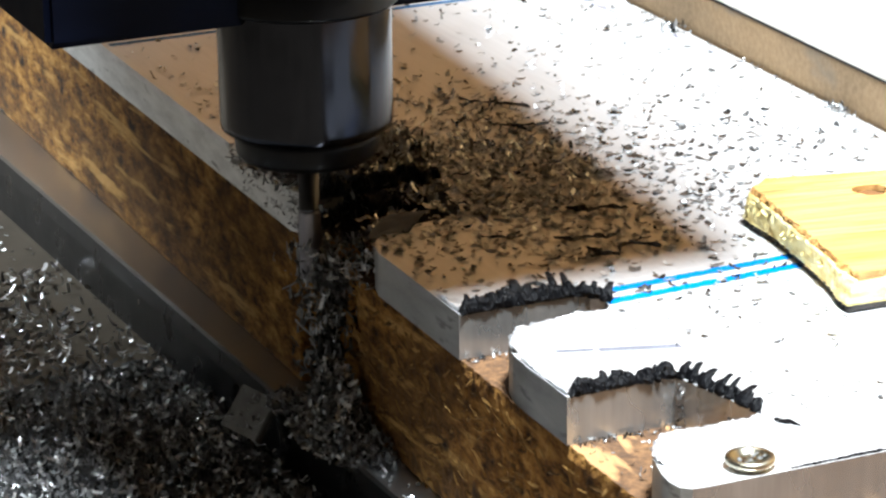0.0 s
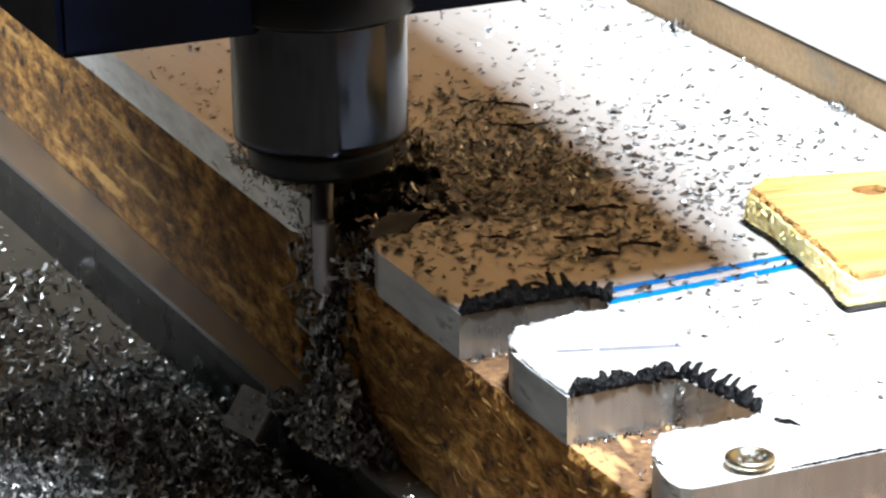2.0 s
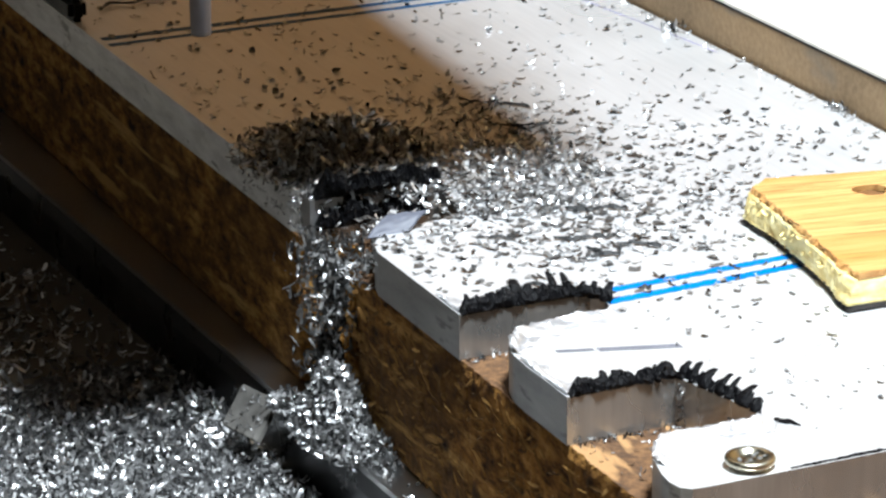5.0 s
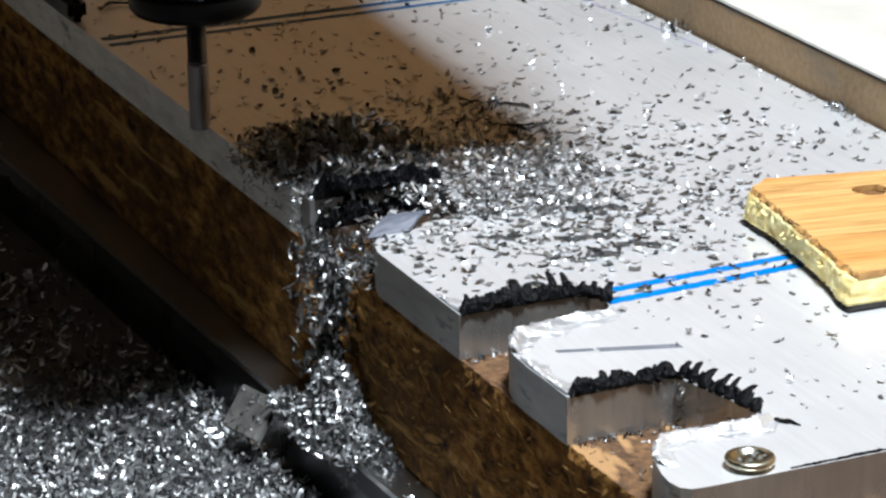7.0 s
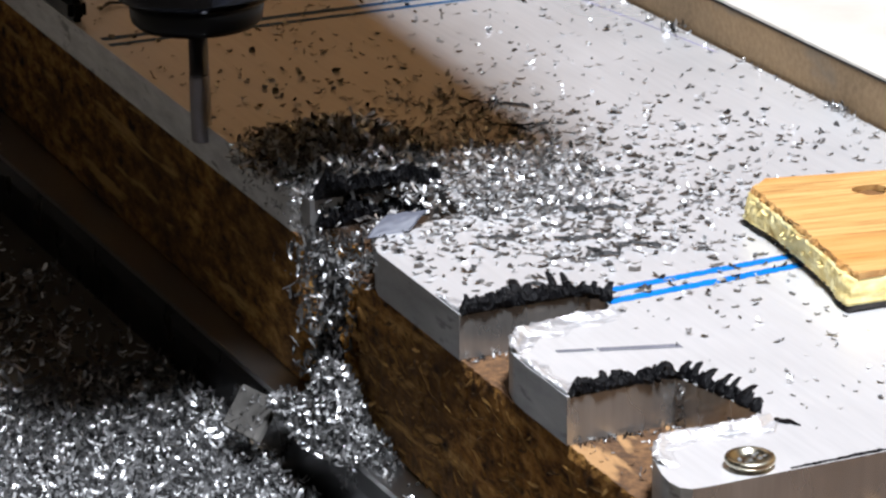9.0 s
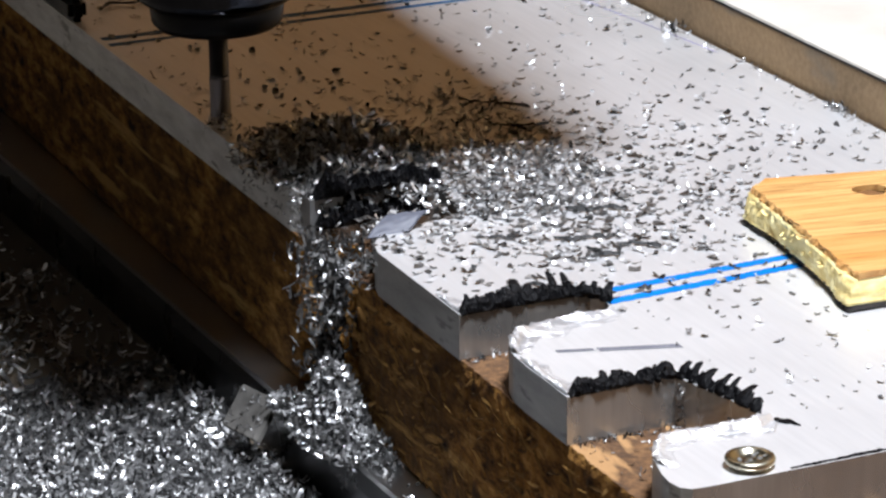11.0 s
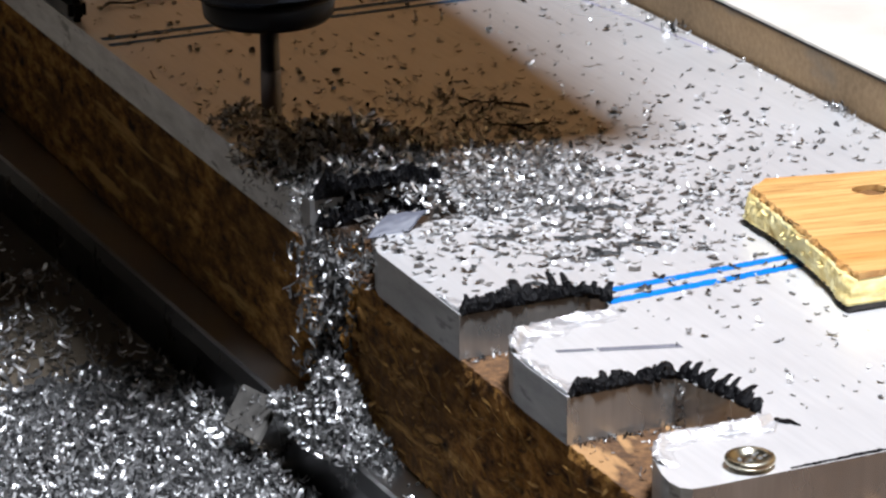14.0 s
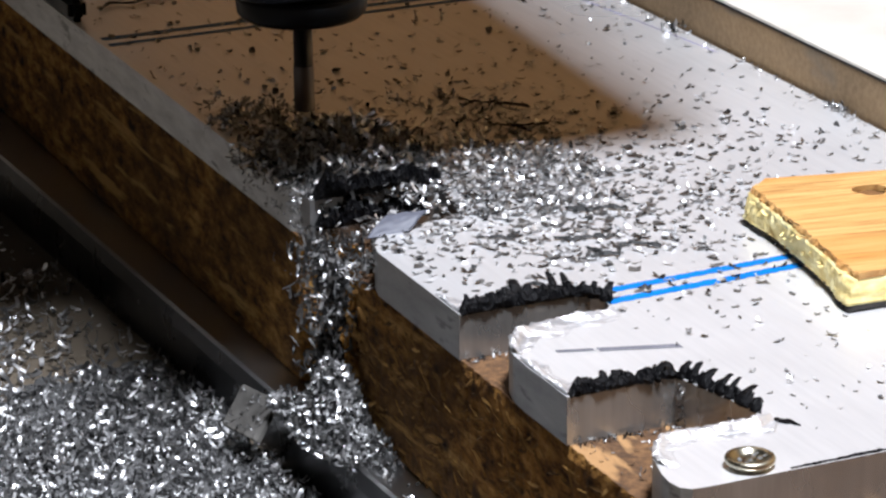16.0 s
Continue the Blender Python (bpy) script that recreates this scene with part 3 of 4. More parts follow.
def tooth(parent, x, y, w, ln, lean, mat, seed):
    """One curled tongue of torn metal: a tapered, bent strip with thickness that leans the way given."""
    bm, rings, n = bmesh.new(), [], 8
    ax, ay = lean
    size = math.hypot(ax, ay) or 1.0
    sx, sy = -ay / size, ax / size
    for q in range(8):
        f = q / 7
        bend = f * 1.35
        up, out = ln * math.sin(bend) * 0.95, ln * (1 - math.cos(bend)) * size
        wide = w * (1 - 0.55 * f * f) * (1 + 0.35 * noise.noise((f * 3, seed, 1)))
        thick = 0.0010 * (1.15 - f) * (1 + 0.5 * noise.noise((f * 4, seed, 4)))
        ring = []
        for i in range(n):
            a = 2 * math.pi * i / n
            c, d = wide * math.cos(a), thick * math.sin(a)
            ring.append(bm.verts.new((x + sx * c + ax / size * (out + d), y + sy * c + ay / size * (out + d), up - 0.0004 + 0.3 * abs(d) + 0.0004 * noise.noise((a, f * 5, seed)))))
        rings.append(ring)
    for lo, hi in zip(rings, rings[1:]):
        for i in range(n):
            bm.faces.new((lo[i], lo[(i + 1) % n], hi[(i + 1) % n], hi[i]))
    bm.faces.new(rings[0][::-1])
    bm.faces.new(rings[-1])
    bmesh.ops.recalc_face_normals(bm, faces=bm.faces[:])
    part("torn_tooth", bm, mat, parent, "bright torn metal tooth" if mat is SMEAR else "", smooth=True)


def teeth(parent, path, step, w, ln, lean, seed, bright=0.0):
    """A row of torn teeth along a path; bright: the share of them that shows clean metal."""
    pick = random.Random(seed)
    for (ax, ay), (bx, by) in zip(path, path[1:]):
        d = math.hypot(bx - ax, by - ay)
        k = max(1, round(d / step))
        for i in range(k):
            f = (i + pick.uniform(0.25, 0.75)) / k
            way = (lean[0] + pick.gauss(0, 0.22), lean[1] + pick.gauss(0, 0.22))
            shiny = pick.random() < bright
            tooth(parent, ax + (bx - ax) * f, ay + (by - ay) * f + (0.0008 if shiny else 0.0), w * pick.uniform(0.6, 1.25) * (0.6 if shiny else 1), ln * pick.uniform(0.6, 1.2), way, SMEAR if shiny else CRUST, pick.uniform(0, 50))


DARK_LABEL = "ragged burr standing along a milled slot, black for its unlit side"
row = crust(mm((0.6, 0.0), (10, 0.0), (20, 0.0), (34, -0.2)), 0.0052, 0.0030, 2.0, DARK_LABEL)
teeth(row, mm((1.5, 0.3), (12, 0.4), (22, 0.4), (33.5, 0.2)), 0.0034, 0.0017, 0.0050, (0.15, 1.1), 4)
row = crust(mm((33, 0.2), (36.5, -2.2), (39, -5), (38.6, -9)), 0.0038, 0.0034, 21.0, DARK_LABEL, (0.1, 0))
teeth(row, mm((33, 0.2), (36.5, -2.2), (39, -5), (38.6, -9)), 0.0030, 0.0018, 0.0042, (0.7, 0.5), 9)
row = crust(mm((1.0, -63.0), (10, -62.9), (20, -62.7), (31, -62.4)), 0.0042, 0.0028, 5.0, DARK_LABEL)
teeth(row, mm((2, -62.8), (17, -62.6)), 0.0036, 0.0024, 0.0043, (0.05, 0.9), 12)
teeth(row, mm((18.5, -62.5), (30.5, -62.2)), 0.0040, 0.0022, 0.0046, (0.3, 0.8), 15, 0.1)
row = crust(mm((30.6, -62.4), (33.0, -73), (35.4, -85), (36.8, -92.4)), 0.0036, 0.0026, 8.0, "ragged burr at the end of a milled slot, black for its unlit side", (0.5, 0.1))
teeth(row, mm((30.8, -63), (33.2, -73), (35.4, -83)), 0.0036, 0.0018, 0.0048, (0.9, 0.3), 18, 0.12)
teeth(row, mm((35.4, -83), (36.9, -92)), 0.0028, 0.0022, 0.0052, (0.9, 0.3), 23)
crust(mm((37, -97.5), (40, -100.5), (42, -103)), 0.0016, 0.0035, 31.0, "short burr at a slot corner, black for its unlit side")
# These two also paint the shade on the back wall of the slot.
crust(mm((1.5, 105.0), (12, 104.8), (20, 104.8), (30, 104.6), (40, 102.5)), 0.0085, 0.0065, 13.0, "ragged metal crust behind the milled slot, its shade painted black", (0, -0.4))
crust(mm((1.5, 103.2), (12, 103.0), (24, 103.0), (36, 102.0)), 0.0090, 0.0032, 17.0, "torn metal on the wall of the milled slot, its shade painted black", (0, 0.1), -0.0088)
LIP = "bright torn wavy metal lip along a milled slot"
smear(mm((0.6, -31), (2.2, -25.5), (5, -20.8), (9, -17.3), (14, -15.3), (24, -15), (37, -15)), 0.011, (0.1, -1), 11.0, LIP, 0.0018)
smear(mm((0.5, -109.5), (2.0, -104.5), (4.7, -99.5), (8, -96.2), (12, -95.2), (20, -95.8), (37, -96.5)), 0.010, (0.1, -1), 14.0, LIP, 0.0024)
smear(mm((0.4, -36), (0.2, -48), (0.3, -62.5)), 0.0055, (1, -0.15), 19.0, LIP, 0.0012)
smear(mm((0.5, 16), (0.3, 8), (0.4, 1.0)), 0.0050, (1, -0.15), 27.0, LIP, 0.0010)
crust(mm((26, -124.9), (60, -124.8), (100, -124.7), (140, -124.7)), 0.0009, 0.0011, 41.0, "fine burr along the sawn front edge of the plate, shade painted black")
leaf((0.0020, 0.0668), (0.0142, 0.0655), (0.0222, 0.0695), (0.0116, 0.0738), 0.0046)
line_strip("scratch", 0.011, 0.020, -0.0350, -0.0378, 0.0018, GREY, "grey scratch across a finger of the plate")
line_strip("scratch", 0.021, 0.041, -0.0384, -0.0450, 0.0026, GREY, "grey scratch across a finger of the plate")


# ---------------------------------------------------------------- shavings
def heap(name, cx, cy, rx, ry, h, z0, mat, label, seed):
    bm = bmesh.new()
    n, m = 40, 14
    ring0 = None
    for j in range(m + 1):
        f = j / m
        ring = []
        for i in range(n):
            a = 2 * math.pi * i / n
            wob = 1 + 0.22 * noise.noise((math.cos(a) * 1.7, math.sin(a) * 1.7, seed))
            x, y = cx + rx * f * wob * math.cos(a), cy + ry * f * wob * math.sin(a)
            z = z0 + h * (math.cos(f * math.pi) * 0.5 + 0.5) + 0.12 * h * (1 - f) * noise.noise((x * 300, y * 300, seed))
            ring.append(bm.verts.new((x, y, z)))
        if ring0:
            for i in range(n):
                bm.faces.new((ring0[i], ring[i], ring[(i + 1) % n], ring0[(i + 1) % n]))
        ring0 = ring
    return link(name, bm, mat)


def heap_places(n, cx, cy, rx, ry, h, z0, lo, hi, flat=0.35):
    out = []
    while len(out) < n:
        a, f = rng.uniform(0, 6.283), math.sqrt(rng.random())
        x, y = cx + rx * f * math.cos(a), cy + ry * f * math.sin(a)
        z = z0 + h * (math.cos(f * math.pi) * 0.5 + 0.5) * rng.uniform(0.75, 1.15) + rng.uniform(0, 0.0015)
        out.append((x, y, z, rng.uniform(lo, hi), flat))
    return out


def stuck_places():
    out = [(-0.0017 - rng.random() * 0.001, 0.106 + rng.random() ** 2 * 0.05, rng.uniform(-0.011, 0.001), rng.uniform(0.001, 0.0024), 0.0) for _ in range(160)]
    out += heap_places(260, 0.006, 0.068, 0.010, 0.012, 0.006, -0.0125, 0.0016, 0.0034, 0.1)
    for _ in range(34):
        out.append((0.1795 + rng.gauss(0, 0.0015), 0.112 + rng.gauss(0, 0.006), rng.uniform(0, 0.002), rng.uniform(0.002, 0.0036), 0.5))
    for _ in range(30):
        out.append((rng.uniform(0.185, 0.27), rng.uniform(0.02, 0.3), 0.016, rng.uniform(0.0012, 0.003), 0.9))
    for _ in range(26):
        out.append((0.1770 + rng.gauss(0, 0.002), 0.216 + rng.gauss(0, 0.004), rng.uniform(0, 0.003), rng.uniform(0.002, 0.0042), 0.4))
    return out


def in_slot(x, y):
    return (x < 0.039 and (-0.016 < y < 0.001 or 0.083 < y < 0.105 or -0.096 < y < -0.062)) or x < 0


def plate_places():
    out = []
    # heaps behind and beyond the slot being milled
    out += heap_places(1600, 0.022, 0.138, 0.031, 0.036, 0.010, 0.0, 0.0018, 0.0046, 0.5)
    out += heap_places(420, 0.024, 0.128, 0.026, 0.015, 0.011, 0.002, 0.0030, 0.0062, 0.15)
    out += heap_places(1150, 0.056, 0.100, 0.034, 0.038, 0.0038, 0.0, 0.0020, 0.0046, 0.75)
    # thinning spread round them
    for _ in range(2700):
        x, y = 0.052 + rng.gauss(0, 0.040), 0.085 + rng.gauss(0, 0.048)
        if 0.001 < x < 0.18 and not in_slot(x, y) and (y > 0.015 or rng.random() < 0.35):
            out.append((x, y, 0.0, rng.uniform(0.0014, 0.0036), 0.96))
    # dark streaks beside the heap
    for _ in range(300):
        x, y = 0.076 + rng.gauss(0, 0.013), 0.152 + rng.gauss(0, 0.022)
        out.append((x, y, 0.0, rng.uniform(0.0018, 0.0046), 0.75))
    # small knots of two to five shavings
    for _ in range(70):
        x, y = rng.uniform(0.03, 0.175), rng.uniform(0.0, 0.34)
        if not in_slot(x, y):
            out += [(x + rng.gauss(0, 0.0009), y + rng.gauss(0, 0.0012), rng.uniform(0, 0.0008), rng.uniform(0.0014, 0.0030), 0.55) for _ in range(rng.randint(2, 5))]
    # at the corner behind the slot mouth
    for _ in range(150):
        out.append((rng.uniform(-0.001, 0.014), rng.uniform(0.1035, 0.116), rng.random() * 0.0015, rng.uniform(0.0018, 0.0038), 0.5))
    # loose specks all over
    for _ in range(1150):
        x, y = rng.uniform(0, 0.18), rng.uniform(-0.02, 0.36)
        if rng.random() < 0.75 and not in_slot(x, y):
            out.append((x, y, 0.0, rng.uniform(0.0014, 0.0034), 0.82))
    for _ in range(70):
        x, y = rng.uniform(0.04, 0.09), rng.uniform(-0.12, -0.01)
        out.append((x, y, 0.0, rng.uniform(0.0010, 0.0024), 1.0))
    for _ in range(120):
        out.append((0.1805 + rng.gauss(0, 0.0012), rng.uniform(0.05, 0.3), 0.0, rng.uniform(0.001, 0.0025), 0.7))
    return out


# Core coloured dark to stand for the shaded gaps in the heap.
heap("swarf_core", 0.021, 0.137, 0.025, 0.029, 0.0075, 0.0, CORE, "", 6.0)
tagged(bpy.data.objects["swarf_core"], "core of a heap of shavings on the plate, darkened for its shaded gaps", "metal shavings", "", "stuff")
chips("plate_swarf", plate_places(), CHIP, "curled silver aluminium shavings scattered and heaped on the plate")


def fall_places():
    out = []
    for cy, cz, ry, rz, n in ((0.092, -0.014, 0.009, 0.006, 300), (0.088, -0.024, 0.0095, 0.006, 270), (0.084, -0.031, 0.005, 0.004, 90),
                              (0.092, -0.038, 0.0045, 0.006, 80), (0.090, -0.046, 0.006, 0.005, 170)):
        for _ in range(n):
            out.append((-0.002 + rng.gauss(0, 0.0035), cy + rng.gauss(0, ry * 0.62), cz + rng.gauss(0, rz * 0.7), rng.uniform(0.0016, 0.0044), 0.0))
    out += heap_places(480, 0.018, 0.086, 0.022, 0.015, 0.006, -0.0125, 0.0018, 0.0042, 0.1)
    for _ in range(170):  # hanging over the rear edge of the slot
        out.append((rng.uniform(0.003, 0.040), 0.104 + rng.gauss(0, 0.003), rng.uniform(-0.007, 0.004), rng.uniform(0.002, 0.0045), 0.0))
    return out


def lump(cx, cy, cz, rx, ry, rz, seed):
    bm = bmesh.new()
    bmesh.ops.create_icosphere(bm, subdivisions=4, radius=1)
    for v in bm.verts:
        n = v.co.normalized()
        f = 0.85 + 0.35 * noise.noise(n * 2.2 + Vector((seed, 0, 0))) + 0.2 * noise.noise(n * 7 + Vector((0, seed, 0)))
        v.co = (cx + n.x * rx * f, cy + n.y * ry * f, cz + n.z * rz * f)
    tagged(link("swarf_lump", bm, CHIP_DARK), "lump in the slot mouth, dark for the shaded gaps between shavings", "metal shavings", "", "stuff")


# Lumps coloured dark to paint the gaps in the slot mouth.
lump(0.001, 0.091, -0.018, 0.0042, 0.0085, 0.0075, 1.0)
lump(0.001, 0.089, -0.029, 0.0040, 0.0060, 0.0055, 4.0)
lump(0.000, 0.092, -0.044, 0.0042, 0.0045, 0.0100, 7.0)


def long_places():
    out = []
    for _ in range(26):
        out.append((-0.003 + rng.gauss(0, 0.0025), 0.093 + rng.gauss(0, 0.009), rng.uniform(-0.036, -0.008), rng.uniform(0.004, 0.008), 0.0))
    for _ in range(10):
        out.append((-0.010 + rng.gauss(0, 0.004), 0.078 + rng.gauss(0, 0.010), rng.uniform(-0.057, -0.046), rng.uniform(0.004, 0.006), 0.3))
    return out


chips("stuck_swarf", stuck_places(), CHIP, "small shavings clinging to plate edges and corners")
chips("stringy_swarf", long_places(), CHIP, "long thin curled shavings tangled at the slot mouth")
# The dimmer tone puts the slot's shade into these shavings.
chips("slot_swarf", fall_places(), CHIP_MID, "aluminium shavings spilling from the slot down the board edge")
# Dark core again paints the gaps, here under the rail heap.
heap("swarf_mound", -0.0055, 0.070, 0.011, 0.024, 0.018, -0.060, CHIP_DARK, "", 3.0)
tagged(bpy.data.objects["swarf_mound"], "core of a heap of shavings on the rail, darkened for its shaded gaps", "metal shavings", "", "stuff")
def rail_places():
    out = heap_places(1900, -0.0060, 0.072, 0.0120, 0.027, 0.020, -0.060, 0.0020, 0.0046, 0.2)
    out += heap_places(260, -0.0035, 0.050, 0.0075, 0.012, 0.006, -0.0585, 0.0018, 0.0042, 0.2)
    out += heap_places(200, -0.0120, 0.094, 0.0060, 0.010, 0.004, -0.0585, 0.0018, 0.0042, 0.2)
    out += [(rng.uniform(-0.009, 0.012), rng.uniform(-0.01, 0.05), -0.0582, rng.uniform(0.0012, 0.0030), 0.9) for _ in range(70)]
    return out


def pocket_places():
    """Fine torn metal left in the corners and on the floors of the slots."""
    out = [(0.0305 + rng.gauss(0, 0.0007), -0.0640 - abs(rng.gauss(0, 0.0016)), rng.uniform(-0.0120, -0.0005), rng.uniform(0.0008, 0.0020), 0.0) for _ in range(110)]
    out += [(rng.uniform(0.002, 0.030), -0.0640 - abs(rng.gauss(0, 0.0012)), -0.0126, rng.uniform(0.0010, 0.0024), 0.3) for _ in range(60)]
    out += [(rng.uniform(0.001, 0.033), -0.0010 - abs(rng.gauss(0, 0.0012)), -0.0126, rng.uniform(0.0010, 0.0024), 0.3) for _ in range(60)]
    out += [(rng.uniform(0.003, 0.034), rng.uniform(-0.092, -0.066), -0.0126, rng.uniform(0.0008, 0.0020), 0.8) for _ in range(50)]
    out += [(0.0345 + rng.gauss(0, 0.0008), rng.uniform(-0.093, -0.080), rng.uniform(-0.012, -0.004), rng.uniform(0.0008, 0.0020), 0.0) for _ in range(40)]
    return out


chips("pocket_swarf", pocket_places(), CHIP_MID, "fine torn shavings clinging in the corners of the slots")
chips("rail_swarf", rail_places(), CHIP,
      "bright heap of curled shavings lying on the rail")


def table_places():
    out = []
    for _ in range(24000):
        x, y = rng.uniform(-0.20, -0.014), rng.uniform(0.03, 0.30)
        dens = min(1.0, max(0.06, (0.215 - y) / 0.07))
        dens = max(dens, min(0.20, (-0.020 - x) / 0.10)) if y < 0.30 else dens
        if rng.random() < dens:
            out.append((x, y, TABLE_Z + 0.0008 + 0.005 * dens * rng.random(), rng.uniform(0.0024, 0.0052), 0.45))
    for _ in range(420):
        out.append((rng.uniform(-0.16, -0.02), rng.uniform(0.2, 0.42), TABLE_Z, rng.uniform(0.0012, 0.0030), 0.9))
    return out


def swarf_bed():
    """Dark underlayer that paints the voids between the loose shavings: a thin uneven layer that thins out away from
    the heap.
    """
    bm = bmesh.new()
    nx, ny, rows = 90, 80, []
    for j in range(ny + 1):
        row = []
        for i in range(nx + 1):
            x, y = -0.20 + 0.185 * i / nx, 0.0 + 0.215 * j / ny
            fade = min(1.0, max(-0.6, (0.200 - y) / 0.035))
            h = 0.0016 * fade + 0.0013 * noise.noise((x * 120, y * 120, 1)) + 0.0011 * noise.noise((x * 420, y * 420, 5))
            row.append(bm.verts.new((x, y, TABLE_Z + h)))
        rows.append(row)
    for a, b in zip(rows, rows[1:]):
        for i in range(nx):
            bm.faces.new((a[i], a[i + 1], b[i + 1], b[i]))
    tagged(link("void_underlayer", bm, FINE), "dark underlayer that paints the voids between shavings on the machine bed", "metal shavings", "", "stuff")


swarf_bed()
chips("table_swarf", table_places(), CHIP, "carpet of silver aluminium shavings on the machine bed")

def offcut():
    """A square slip of metal that leans with its upper edge on the rail."""
    top_a, top_b, low = Vector((-0.0178, 0.1151, -0.0578)), Vector((-0.0135, 0.0983, -0.0578)), Vector((-0.0254, 0.1144, -0.0680))
    u = (top_b - top_a).normalized()
    v = (low - top_a)
    v = (v - u * v.dot(u)).normalized()
    w = u.cross(v)
    ob = tagged(link("offcut", block(0, 0.0174, 0, 0.0135, -0.0012, 0.0012, 0.0004), OFFCUT), "small square aluminium offcut leaning on the rail", "offcut")
    m = Matrix((u, v, w)).transposed().to_4x4()
    m.translation = top_a
    ob.matrix_world = m
    dust = []
    for _ in range(34):
        p = m @ Vector((rng.uniform(0.001, 0.0165), rng.uniform(0.001, 0.013), -0.0012 if w.z < 0 else 0.0012))
        dust.append((p.x, p.y, p.z, rng.uniform(0.0012, 0.0028), 0.5))
    chips("offcut_swarf", dust, CHIP_MID, "few small shavings lying on the aluminium offcut")


offcut()


def strand(pts, w, label):
    """A long thin stringy shaving lying on the plate."""
    verts, faces = [], []
    for i in range(len(pts) * 4 - 3):
        f = i / 4
        k = min(int(f), len(pts) - 2)
        x, y = (pts[k][c] + (pts[k + 1][c] - pts[k][c]) * (f - k) for c in (0, 1))
        j = 0.0012 * noise.noise((i * 0.8, x * 90, 2))
        u = w * max(0.25, 1.0 + 1.3 * noise.noise((i * 0.55, x * 40, 7)))
        for a in (0, 2.1, 4.2):
            verts.append((x + j, y + u * math.cos(a) + j, 0.0004 + u * 0.6 + u * 0.6 * math.sin(a)))
    for i in range(len(verts) // 3 - 1):
        for a in range(3):
            p, q = 3 * i + a, 3 * i + (a + 1) % 3
            faces.append((p, q, q + 3, p + 3))
    me = bpy.data.meshes.new("strand")
    me.from_pydata(verts, [], faces)
    me.materials.append(CHIP_DARK)
    return tagged(new("swarf_strand", me), label, "metal shaving", "stringy shavings on the plate")


STRING = "long dark stringy shaving lying on the plate"
for pts in (((79, 175), (84, 169.5), (88, 166), (95, 158)), ((78, 158), (83, 161.5), (86, 167), (88.5, 171)), ((76.5, 147.5), (79, 144), (82, 142), (85, 134)),
            ((81, 142.5), (85, 142), (89, 139.5), (93, 139)), ((52, 30), (54, 24), (58, 22), (61, 28), (65, 29), (71, 23)), ((48, 42), (52, 38), (57, 39), (61, 36), (66, 38)),
            ((12, 331), (18, 337), (25, 333), (31, 337), (40, 335)), ((30, 8), (26, 11), (21, 9), (17, 11)), ((62, 63), (66, 58), (71, 60), (77, 56)), ((30, 52), (36, 48), (41, 50))):
    strand(mm(*pts), 0.0010, STRING)


def edge_knob():
    th = tagged(new("edge_clamp"), "small black clamp gripping the far edge of the plate", "clamp")
    part("jaw", block(-0.0032, 0.0035, 0.318, 0.366, 0.0002, 0.0085, 0.002), BLACK, th)
    part("bolt", lathe([(0.0040, 0.010), (0.0042, 0.011), (0.0042, 0.015), (0.0036, 0.016)], 24), BLACK, th)
    bpy.data.objects["bolt"].location = (0.0, 0.345, -0.0015)


edge_knob()


# ---------------------------------------------------------------- spindle
def spindle():
    th = tagged(new("milling_spindle"), "dark milling spindle with steel collet nut and end mill", "spindle")
    part("mount_block", block(-0.078, 0.060, -0.012, 0.075, 0.0805, 0.125, 0.002), NAVY, th, "navy painted mounting block")
    part("collar", lathe([(0.0255, 0.0825), (0.0258, 0.0826), (0.0268, 0.0836), (0.0268, 0.0840), (0.0268, 0.125)], 64), BLACK, th, "black round collar", True)
    part("housing", lathe([(0.0215, 0.0456), (0.0225, 0.0460), (0.0243, 0.0472), (0.0245, 0.0490), (0.0245, 0.0494), (0.0245, 0.0846), (0.0245, 0.0850)], 72), STEEL, th, "polished dark steel housing", True)
    part("collet_nut", lathe([(0.0150, 0.0374), (0.0184, 0.0377), (0.0187, 0.0379), (0.0200, 0.0393), (0.0202, 0.0397), (0.0207, 0.0440), (0.0207, 0.0443), (0.0207, 0.0462)], 64), BLACK, th, "black collet nut", True)
    em = part("end_mill", lathe([(0.0030, 0.0), (0.00325, 0.0003), (0.00325, 0.0105), (0.00325, 0.0205), (0.0031, 0.0212)], 40, 0.0002, 160), TOOL, th, "spinning end mill")
    part("shank", lathe([(0.0029, 0.0212), (0.0031, 0.0214), (0.0031, 0.0220), (0.0030, 0.0222), (0.0030, 0.0420)], 40), SHANK, em, "dark polished shank", True)
    return th


SPINDLE = spindle()


def carriage():
    th = tagged(new("gantry_carriage"), "unseen machine carriage above the plate, shaped to cast its shadow", "machine carriage")
    # Unseen: outline fitted to the shadow on the plate, brown for warm bounce.
    wedge = prism([(-0.056, -0.137), (0.089, -0.137), (0.116, 0.219), (-0.056, 0.219)], 0.135, 0.33, 0, 0)
    part("carriage_plate", wedge, CARRIER, th)
    # Unseen beam added to block the fill spot once the carriage moves back.
    part("rear_blocker", block(-0.62, 0.103, 0.22, 0.580, 0.20, 0.33, 0.003), BEAM, th, "unseen pale beam added to block the fill spot and bounce light")
    return th


CARRIAGE = carriage()


def clump(n, r, h):
    return chips("swarf_clump", heap_places(2 * n, 0, 0, 1.4 * r, 1.4 * r, h, 0, 0.0016, 0.0038, 0.5), CHIP, "small tangle of fresh shavings thrown up by the end mill")


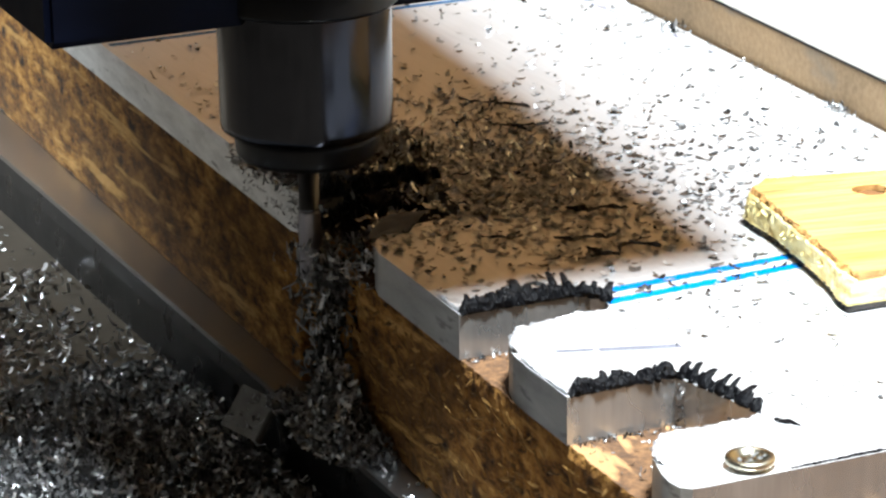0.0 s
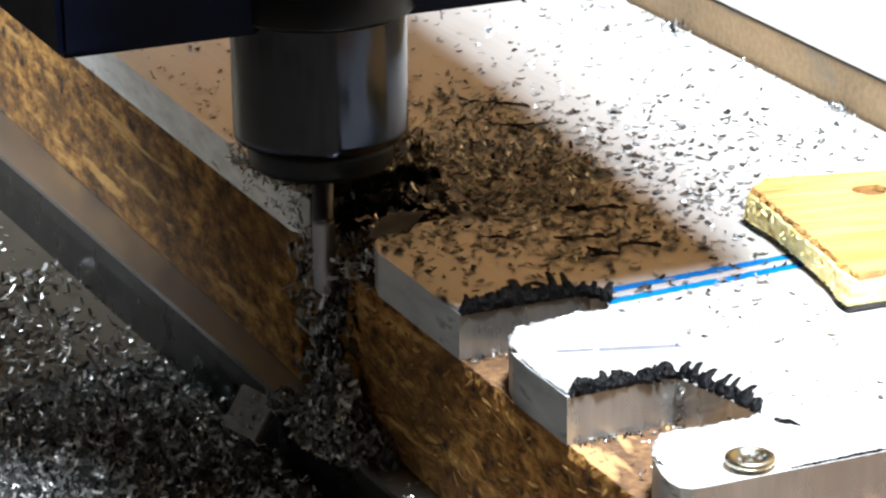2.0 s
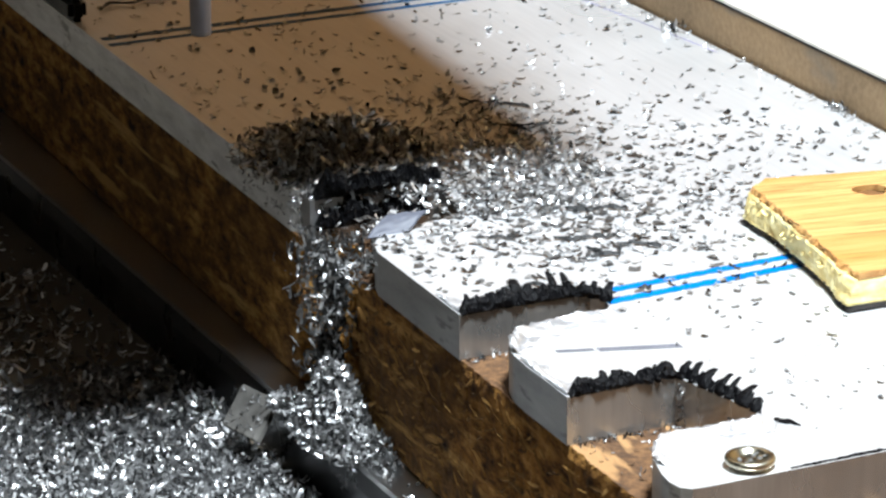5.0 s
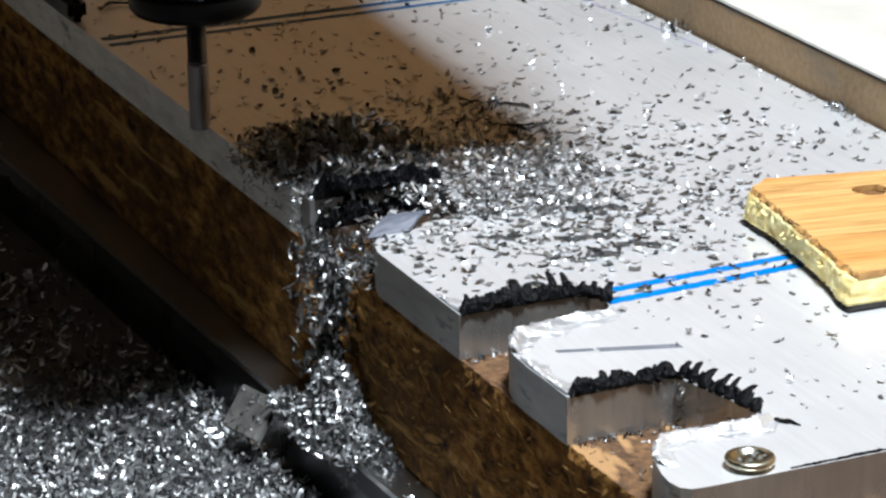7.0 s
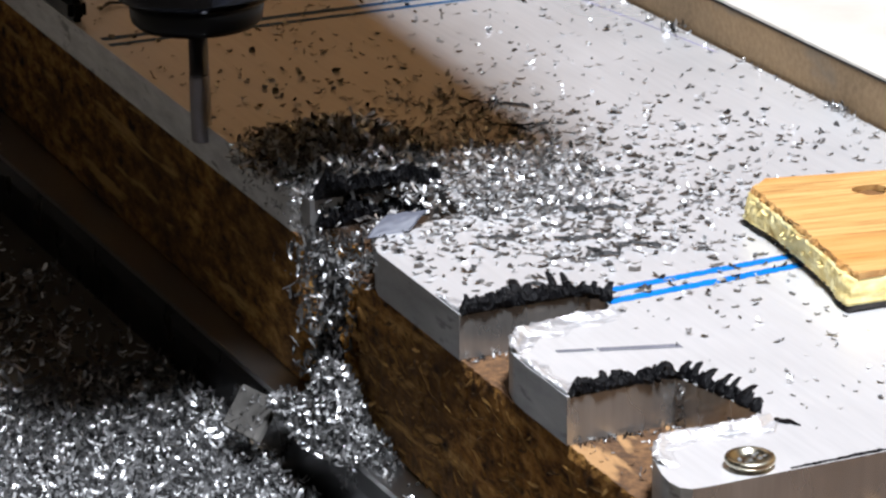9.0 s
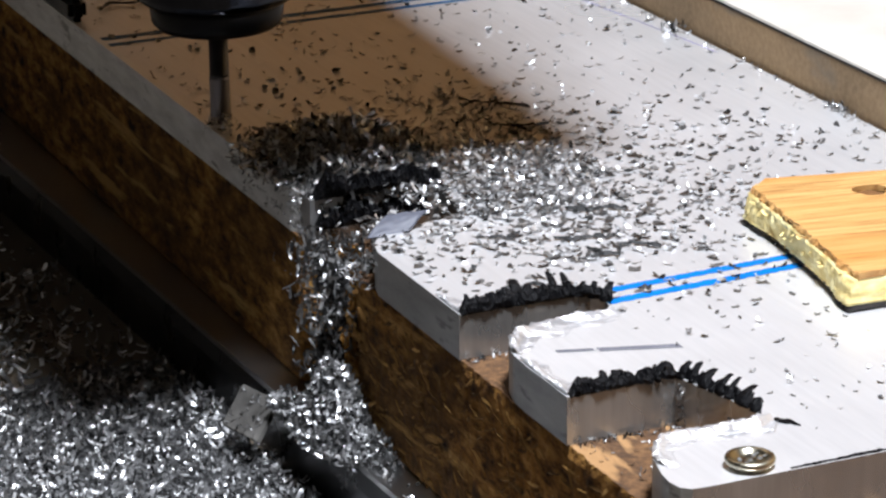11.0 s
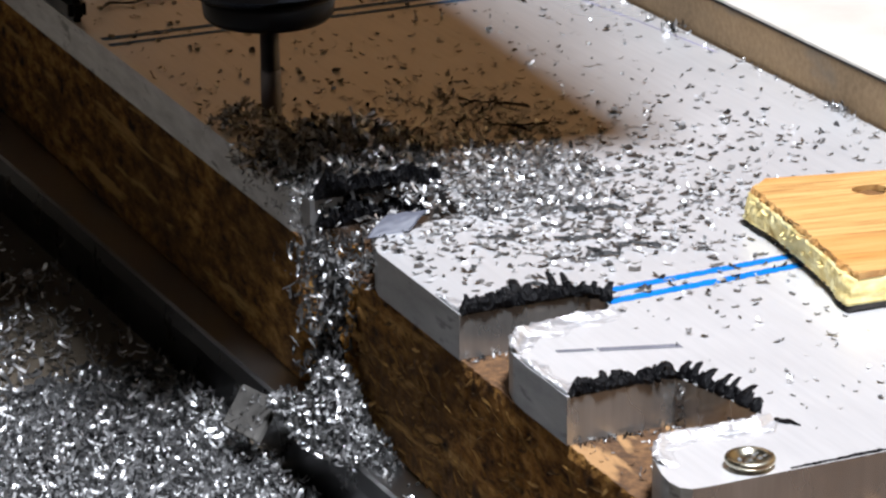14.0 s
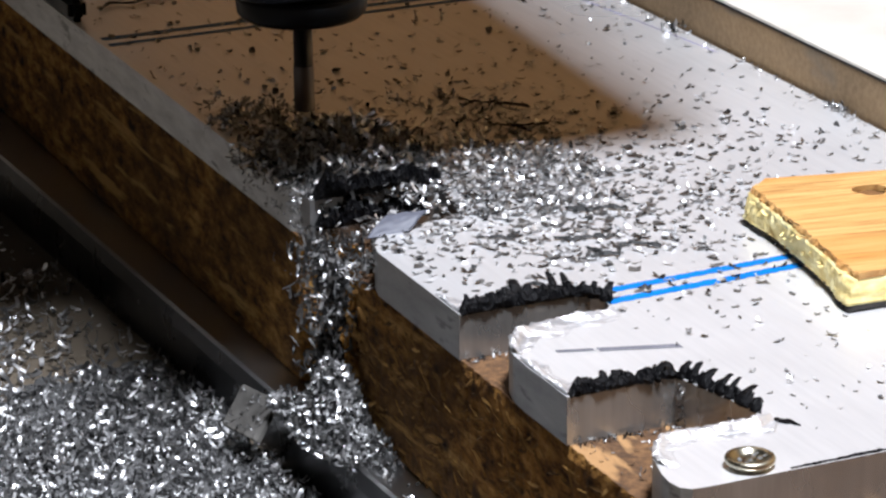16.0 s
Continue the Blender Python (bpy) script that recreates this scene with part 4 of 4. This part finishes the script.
CLUMPS = [(t, clump(n, r, 0.004), (0.012 + 0.003 * i, 0.136), (x / 1000, y / 1000)) for i, (t, n, r, x, y) in enumerate((
    (10.2, 26, 0.004, 2, 180), (11.2, 30, 0.0045, 5, 186), (12.0, 30, 0.004, 9, 179), (12.9, 26, 0.004, 13, 192), (13.4, 30, 0.005, 15, 181),
    (14.2, 26, 0.004, 21, 193), (14.7, 30, 0.004, 22, 180), (15.4, 20, 0.004, 8, 199)))]


# ---------------------------------------------------------------- what moves
def motions():
    rows = [(0, -3.5, 95.5, -20.8), (1, -3.5, 90.2, -20.8), (2, -3.5, 84.9, -20.7), (2.3, -3.5, 83.3, -20.6), (2.5, -3.5, 83, -20), (2.7, -3.5, 83, -11.5), (2.8, -3.5, 83, -5.6),
            (3.0, -3.5, 82.5, 9.2), (3.2, -3.5, 82.2, 23), (3.4, -3.5, 82.2, 29.3), (3.5, -3.5, 82.8, 30.3), (3.7, -3.5, 89, 30.3), (3.9, -3.5, 102, 30), (4.2, -3.5, 126.5, 30),
            (4.9, -3.2, 178, 30), (5.2, -3, 188, 29), (5.75, -3, 188, 12), (6.15, -3, 188, 0.6), (6.4, -3, 188, -0.1), (7.0, -2.9, 188, -1.2), (8.0, -2.6, 188, -3.4), (9.2, -2.5, 188, -5.6),
            (9.75, -2.3, 188, -6.2), (11.3, 6.05, 188, -6.4), (12.5, 12.7, 188, -6.5), (14.0, 20.9, 188, -6.6), (16, 31.9, 188, -6.8)]
    walk(SPINDLE, [(t, pose(x / 1000, y / 1000, z / 1000)) for t, x, y, z in rows])
    for t, ob, (x0, y0), (x1, y1) in CLUMPS:
        mid = pose((x0 + x1) / 2, (y0 + y1) / 2, 0.012, 40, 10, 30)
        walk(ob, [(0, pose(x0, y0, 0.004)), (t, pose(x0, y0, 0.004)), (t + 0.2, mid), (t + 0.4, pose(x1, y1, 0.0, 0, 0, 60)), (16, pose(x1, y1, 0.0, 0, 0, 60))])
    walk(CARRIAGE, [(t, pose(x / 1000, y / 1000, 0)) for t, x, y, z in rows])


motions()
